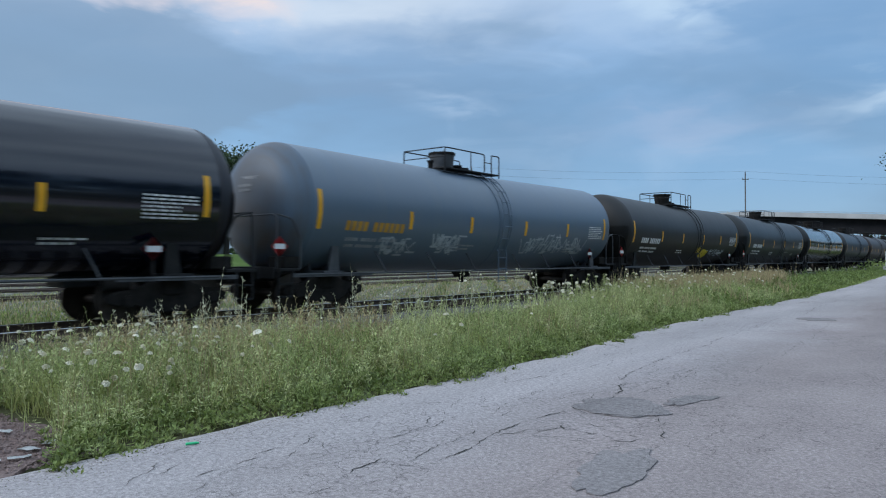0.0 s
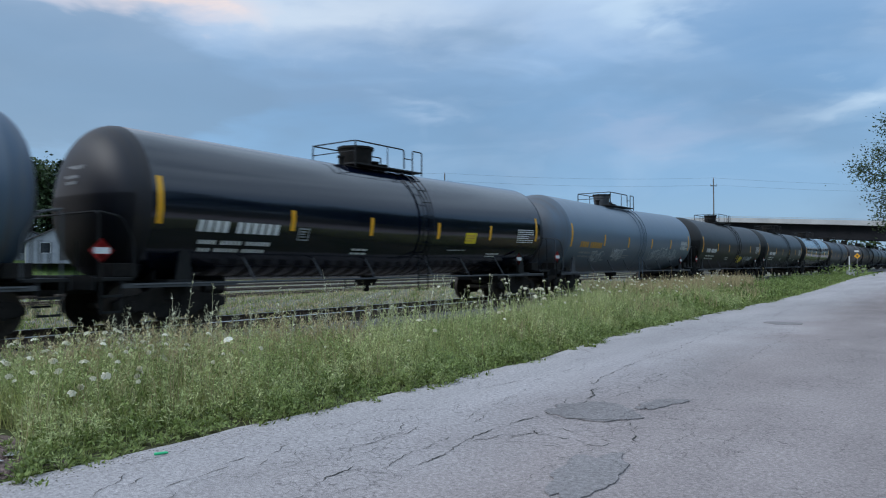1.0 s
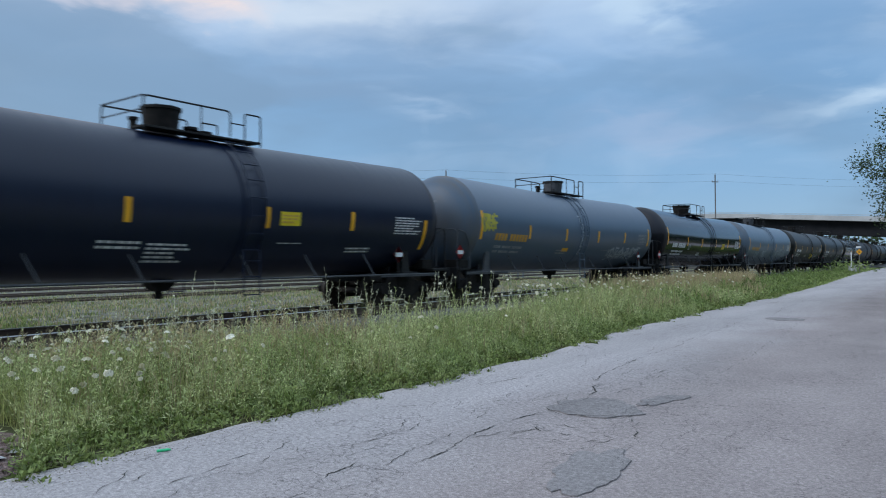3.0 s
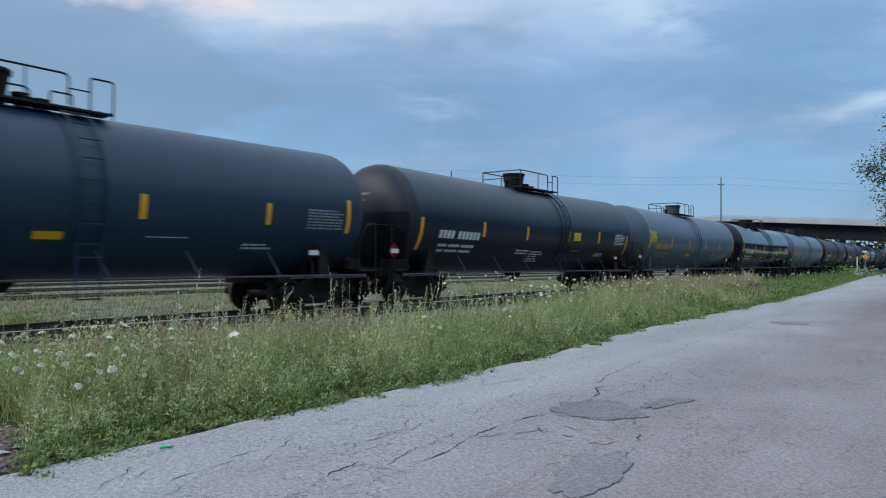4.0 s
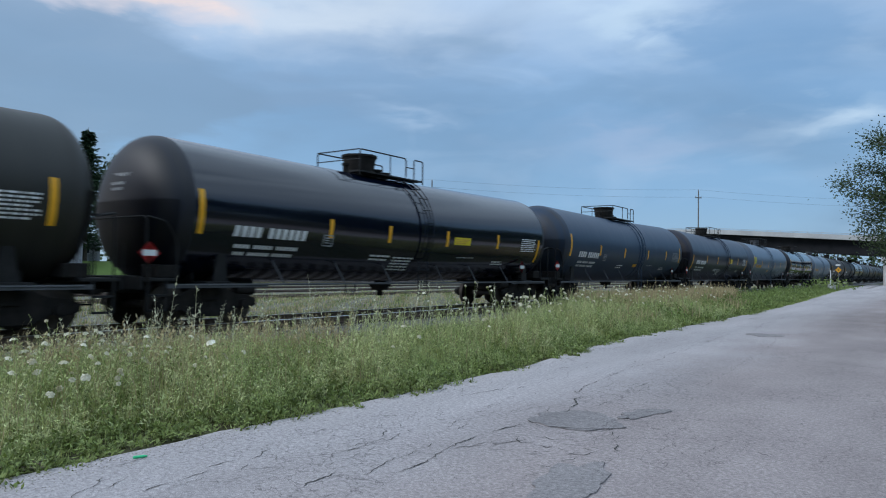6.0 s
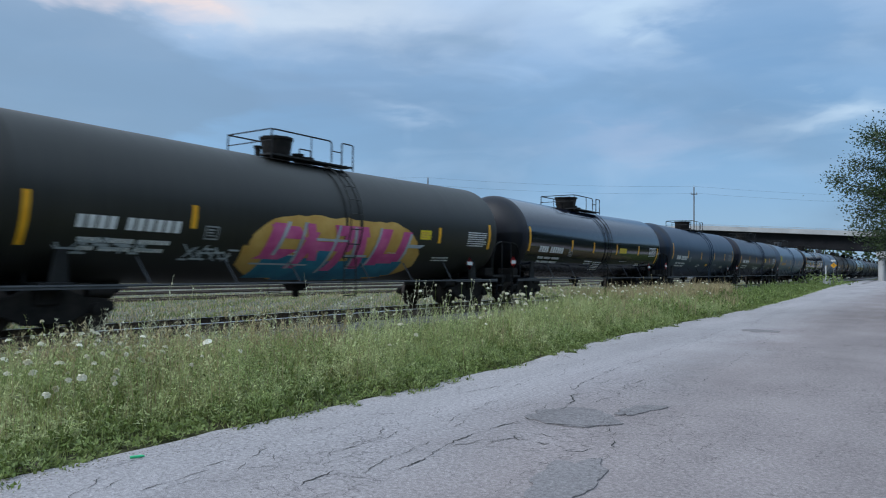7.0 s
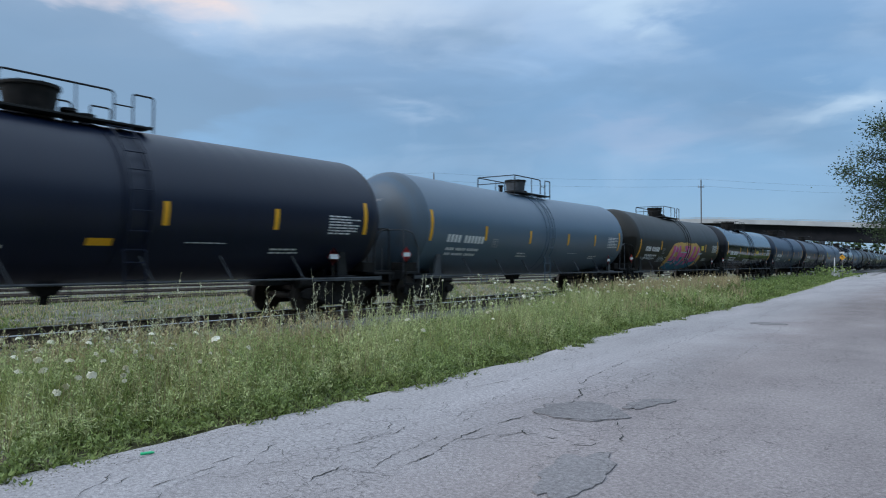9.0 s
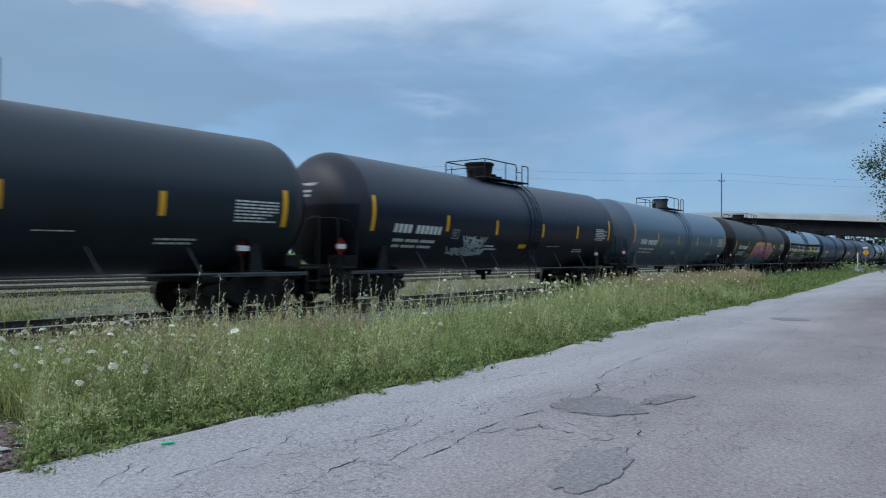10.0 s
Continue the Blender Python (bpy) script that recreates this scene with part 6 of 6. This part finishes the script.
# ---- overpass ----
def overpass():
    t = thing("overpass", "concrete road overpass on dark steel girders across the tracks", "bridge", pose(0, 150, 0), kind="structure")
    xa, xb = -62.0, 34.0

    def top(x):
        return 11.35 - 0.064 * (x + 40) if x > -40 else 11.35 - 0.012 * (x + 40) ** 2 * 0.1

    def sweep(name, y0, y1, hi, lo, mat, n=24):
        bm = bmesh.new()
        rings = []
        for i in range(n + 1):
            x = xa + (xb - xa) * i / n
            z = top(x)
            rings.append([bm.verts.new((x, yy, z + zz)) for yy, zz in ((y0, lo), (y1, lo), (y1, hi), (y0, hi))])
        for a, b in zip(rings, rings[1:]):
            for q in range(4):
                bm.faces.new((a[q], a[(q + 1) % 4], b[(q + 1) % 4], b[q]))
        bm.faces.new(rings[0]), bm.faces.new(rings[-1])
        return part(name, bm, mat, t, smooth=False)

    sweep("parapet", -0.2, 0.15, -0.3, -1.2, M["concrete"])
    sweep("parapet", 10.8, 11.1, -0.3, -1.2, M["concrete"])
    sweep("deck", 0.152, 10.798, -0.9, -1.2, M["concrete"])
    for y in (1.7, 4.2, 6.7, 9.2):
        sweep("girder", y, y + 0.12, -1.202, -3.75, M["girder"])
        sweep("girder_flange", y - 0.2, y + 0.32, -3.752, -3.85, M["girder"])
    for z, r in ((-0.02, 0.035), (-0.22, 0.025)):
        bm = bmesh.new()
        pts = [(xa + (xb - xa) * i / 24, 0, top(xa + (xb - xa) * i / 24) + z) for i in range(25)]
        tube(bm, pts, r, 5)
        part("hand_rail", bm, M["steel"], t, smooth=False)
    bm = rod(bmesh.new(), (0, 0, -0.46), (0, 0, 0.0), 0.03, 6)
    x = xa + 1
    post = part("rail_post", bm, M["steel"], t, smooth=False)
    post.matrix_basis = pose(x, 0, top(x))
    while x < xb - 3:
        x += 2.4
        share("rail_post", post, t, pose(x, 0, top(x)))
    bm = box(bmesh.new(), -0.03, 0.03, -0.02, 0.0, -3.7, -1.25)
    x = xa + 2
    st = part("stiffener", bm, M["girder"], t, smooth=False)
    st.matrix_basis = pose(x, 1.7, top(x))
    while x < xb - 4:
        x += 2.2
        share("stiffener", st, t, pose(x, 1.7, top(x)))
    for x in (-42, -7.4, 24):
        zt = top(x) - 3.86
        bm = bmesh.new()
        box(bm, x - 0.75, x + 0.75, -0.1, 10.9, zt - 1.1, zt, 0.06)
        part("pier_cap", bm, M["concrete"], t, smooth=False)
        for y in (1.2, 5.4, 9.6):
            bm = rod(bmesh.new(), (x, y, -0.1), (x, y, zt - 1.05), 0.55, 20)
            part("pier_column", bm, M["concrete"], t)


overpass()


# ---- poles and wires ----
def utility_pole(m, h, label, arm=True):
    t = thing("utility_pole", label, "utility pole", m)
    part("shaft", rod(bmesh.new(), (0, 0, -0.2), (0, 0, h), 0.11, 10, 0.075), M["wood"], t)
    if arm:
        bm = box(bmesh.new(), -0.45, 0.45, -0.05, 0.05, h - 1.03, h - 0.93)
        part("cross_arm", bm, M["wood"], t, smooth=False)
        for x in (-0.4, 0.4, 0):
            z = h if x == 0 else h - 0.93
            bm = rod(bmesh.new(), (x, 0, z), (x, 0, z + 0.2), 0.05, 8, 0.03)
            part("insulator", bm, M["steel"], t)
    return t


P1, P2, P3 = (-26.2, 96.5, 12.9), (-51.5, 70.0, 12.8), (2.0, 126.0, 12.7)
utility_pole(pose(P1[0], P1[1], 0, 0, 0, 45), P1[2], "slim weathered utility pole with a short cross arm")
utility_pole(pose(P2[0], P2[1], 0, 0, 0, 45), P2[2], "slim weathered utility pole behind the train")
utility_pole(pose(P3[0], P3[1], 0, 0, 0, 45), P3[2], "slim weathered utility pole behind the roadside tree")
P4 = (-80, 45, 12.8)
for a, b in ((P1, P2), (P1, P3), (P2, P4)):
    for dz, off in ((0.1, 0.0), (-0.85, 0.55)):
        bm = bmesh.new()
        pts = []
        for i in range(17):
            u = i / 16
            pts.append((a[0] + (b[0] - a[0]) * u + off, a[1] + (b[1] - a[1]) * u + off, a[2] + (b[2] - a[2]) * u + dz - 1.6 * u * (1 - u)))
        tube(bm, pts, 0.008, 4)
        tagged(part("overhead_wire", bm, M["wire"], None, smooth=False), "thin sagging overhead wire between the poles", "wire")
t = thing("street_lamp", "pale metal street lamp on the lawn beyond the tracks", "street lamp", bearing(63.3, 78, 2.1))
part("shaft", rod(bmesh.new(), (0, 0, -0.2), (0, 0, 13.0), 0.10, 10, 0.06), M["steel"], t)
bm = bmesh.new()
pipe(bm, rounded([(0, 0, 12.8), (0.1, 0.1, 13.2), (0.9, 0.9, 13.3)], 0.15), 0.035)
part("arm", bm, M["steel"], t)
bm = box(bmesh.new(), 0.75, 1.2, 0.75, 1.2, 13.2, 13.35, 0.05)
part("lamp_head", bm, M["steel"], t, smooth=False)


# ---- roadside sign and cabinet far along the verge ----
sx, sy = -9.55, 95.5
t = thing("warning_sign", "orange diamond warning sign with a white plate on a post", "sign", pose(sx, sy, 0))
part("post", box(bmesh.new(), -0.04, 0.04, 0.0, 0.08, -0.2, 2.9), M["wood"], t, smooth=False)
bm = box(bmesh.new(), -0.24, 0.24, -0.03, -0.005, -0.24, 0.24)
board = part("diamond_board", bm, M["signorange"], t, "orange diamond board", smooth=False)
board.matrix_basis = pose(0, 0, 2.35, 0, 45, 0)
bm = box(bmesh.new(), -0.3, 0.2, -0.024, -0.004, 2.82, 3.02)
part("plate", bm, M["paper"], t, "white plate", smooth=False)
for dz in (0.1, -0.08):
    bm = box(bmesh.new(), -0.1, 0.1, -0.037, -0.033, 2.35 + dz * 0.8 - 0.03, 2.35 + dz * 0.8 + 0.03)
    part("lettering_bar", bm, M["black"], t, smooth=False)
t = thing("marker_post", "white plastic marker post in the verge grass", "post", pose(-10.0, 92.0, 0))
part("shaft", box(bmesh.new(), -0.06, 0.06, -0.03, 0.03, -0.2, 2.3, 0.01), M["paper"], t, smooth=False)
t = thing("trackside_cabinet", "pale grey low trackside cabinet in the grass", "cabinet", pose(-10.0, 93.0, 0))
part("body", box(bmesh.new(), -0.4, 0.4, -0.3, 0.3, -0.1, 0.75, 0.03), M["concrete"], t, smooth=False)
part("lid", box(bmesh.new(), -0.46, 0.46, -0.36, 0.36, 0.75, 0.83, 0.02), M["concrete"], t, smooth=False)


# ---- houses and a car on the lawn beyond ----
def house(m, w, d, h, ridge, label):
    t = thing("house", label, "house", m)
    bm = bmesh.new()
    lo = [(-w / 2, -d / 2), (w / 2, -d / 2), (w / 2, d / 2), (-w / 2, d / 2)]
    b = [bm.verts.new((x, y, -0.3)) for x, y in lo]
    e = [bm.verts.new((x, y, h)) for x, y in lo]
    r0, r1 = bm.verts.new((0, -d / 2, ridge)), bm.verts.new((0, d / 2, ridge))
    for i in range(4):
        j = (i + 1) % 4
        if i == 0:
            bm.faces.new((b[0], b[1], e[1], r0, e[0]))
        elif i == 2:
            bm.faces.new((b[2], b[3], e[3], r1, e[2]))
        else:
            bm.faces.new((b[i], b[j], e[j], e[i]))
    part("wall", bm, M["siding"], t, "pale clapboard wall", smooth=False)
    for s in (-1, 1):
        bm = bmesh.new()
        k = (ridge - h) / (w / 2)
        x1 = s * (w / 2 + 0.4)
        prof = [(0, ridge + 0.05), (x1, h - 0.4 * k + 0.05), (x1, h - 0.4 * k + 0.2), (0, ridge + 0.2)]
        a = [bm.verts.new((x, -d / 2 - 0.4, z)) for x, z in prof]
        c = [bm.verts.new((x, d / 2 + 0.4, z)) for x, z in prof]
        bm.faces.new(a), bm.faces.new(c)
        for q in range(4):
            bm.faces.new((a[q], a[(q + 1) % 4], c[(q + 1) % 4], c[q]))
        part("roof", bm, M["roof"], t, "dark shingle roof slope", smooth=False)
    for x in (-w * 0.25, w * 0.25):
        bm = box(bmesh.new(), x - 0.5, x + 0.5, -d / 2 - 0.03, -d / 2 + 0.02, 1.0, 2.2)
        wd = part("window", bm, M["window"], t, smooth=False)
        bm = bmesh.new()
        for a in ((x - 0.58, x - 0.5, 0.92, 2.28), (x + 0.5, x + 0.58, 0.92, 2.28), (x - 0.5, x + 0.5, 2.2, 2.28), (x - 0.5, x + 0.5, 0.92, 1.0)):
            box(bm, a[0], a[1], -d / 2 - 0.06, -d / 2 + 0.02, a[2], a[3])
        part("frame", bm, M["paper"], wd, smooth=False)
    bm = box(bmesh.new(), -0.45, 0.45, -d / 2 - 0.04, -d / 2 + 0.02, 0.1, 2.1)
    part("door", bm, M["roof"], t, smooth=False)


def turned(az, dist, z):
    return bearing(az, dist, z) @ pose(0, 0, 0, 0, 0, az + 180 + 180 + 4)


house(turned(65.3, 74, 2.0), 8, 10, 2.3, 4.4, "small grey house with a low gabled roof")
house(turned(63.7, 84, 2.2), 7.5, 10, 2.4, 4.6, "pale gabled house under the spruces")
house(turned(69.5, 78, 2.0), 12, 10, 2.8, 5.4, "low grey house behind the lawn")
house(turned(58.2, 96, 2.2), 10, 11, 3.0, 5.8, "pale house half hidden by trees")


def parked_car(m):
    t = thing("parked_car", "silver car parked on the far lawn", "car", m)
    prof = [(-2.15, 0.35), (2.15, 0.35), (2.2, 0.7), (1.9, 0.92), (1.0, 1.0), (0.45, 1.42), (-1.0, 1.45), (-1.7, 1.02), (-2.15, 0.95)]
    bm = extrude_yz(bmesh.new(), prof, -0.85, 0.85)
    bmesh.ops.bevel(bm, geom=bm.edges[:], offset=0.06, segments=2, affect="EDGES")
    part("body", bm, M["carpaint"], t)
    for s in (-1, 1):
        bm = extrude_yz(bmesh.new(), [(0.85, 1.02), (0.42, 1.36), (-0.95, 1.39), (-1.5, 1.04)], s * 0.845, s * 0.86)
        part("side_window", bm, M["window"], t, smooth=False)
        for y in (-1.35, 1.35):
            bm = rod(bmesh.new(), (s * 0.68, y, 0.32), (s * 0.88, y, 0.32), 0.32, 20)
            part("wheel", bm, M["rubber"], t)


parked_car(bearing(66.8, 77, 2.1) @ pose(0, 0, 0, 0, 0, 150))

# ---- litter by the road ----
bm = rod(bmesh.new(), (-0.045, 0, 0.014), (0.045, 0.01, 0.014), 0.012, 10)
rod(bm, (0.045, 0.01, 0.014), (0.06, 0.012, 0.014), 0.008, 8)
lit = part("plastic_lighter", bm, M["litter"], None)
lit.matrix_basis = pose(-5.23, 3.2, 0.0, 0, 0, 60)
tagged(lit, "small bright green plastic lighter on the asphalt", "litter")
for px, py, s, a in ((-6.12, 2.3, 0.058, 20), (-5.92, 2.16, 0.055, 75), (-6.2, 2.48, 0.05, 140), (-6.9, 2.4, 0.045, 10), (-5.98, 2.0, 0.035, 60)):
    bm = bmesh.new()
    grid = [[bm.verts.new((s * (i - 1.5), s * 0.7 * (j - 1), 0.014 + 0.5 * s * noise.noise(Vector((i * 0.9 + px, j * 1.3, a))))) for i in range(4)] for j in range(3)]
    for j in range(2):
        for i in range(3):
            bm.faces.new((grid[j][i], grid[j][i + 1], grid[j + 1][i + 1], grid[j + 1][i]))
    bmesh.ops.solidify(bm, geom=bm.faces[:], thickness=0.002)
    sc = part("paper_scrap", bm, M["paper"], None)
    sc.matrix_basis = pose(px, py, 0.0, 0, 0, a)
    tagged(sc, "crumpled scrap of white paper on the gravel", "litter")


# ---- what moves: the train rolls away along the track, its wheels turn ----
def motions():
    for k, (car, spec) in CAR_OBJECTS.items():
        y0 = CAR_START - CAR_PITCH * k
        walk(car, [(t, pose(TRACK_X, y0 + TRAIN_SPEED * t, RAIL_Z)) for t in range(11)])
        if -1 <= k <= 9:
            for ob in car.children_recursive:
                if ob.name.startswith("wheelset"):
                    dy = ob.matrix_basis.translation.y
                    walk(ob, [(i / 30, pose(0, dy, 0.457, -math.degrees(TRAIN_SPEED * i / 30 / 0.457))) for i in range(301)])


motions()
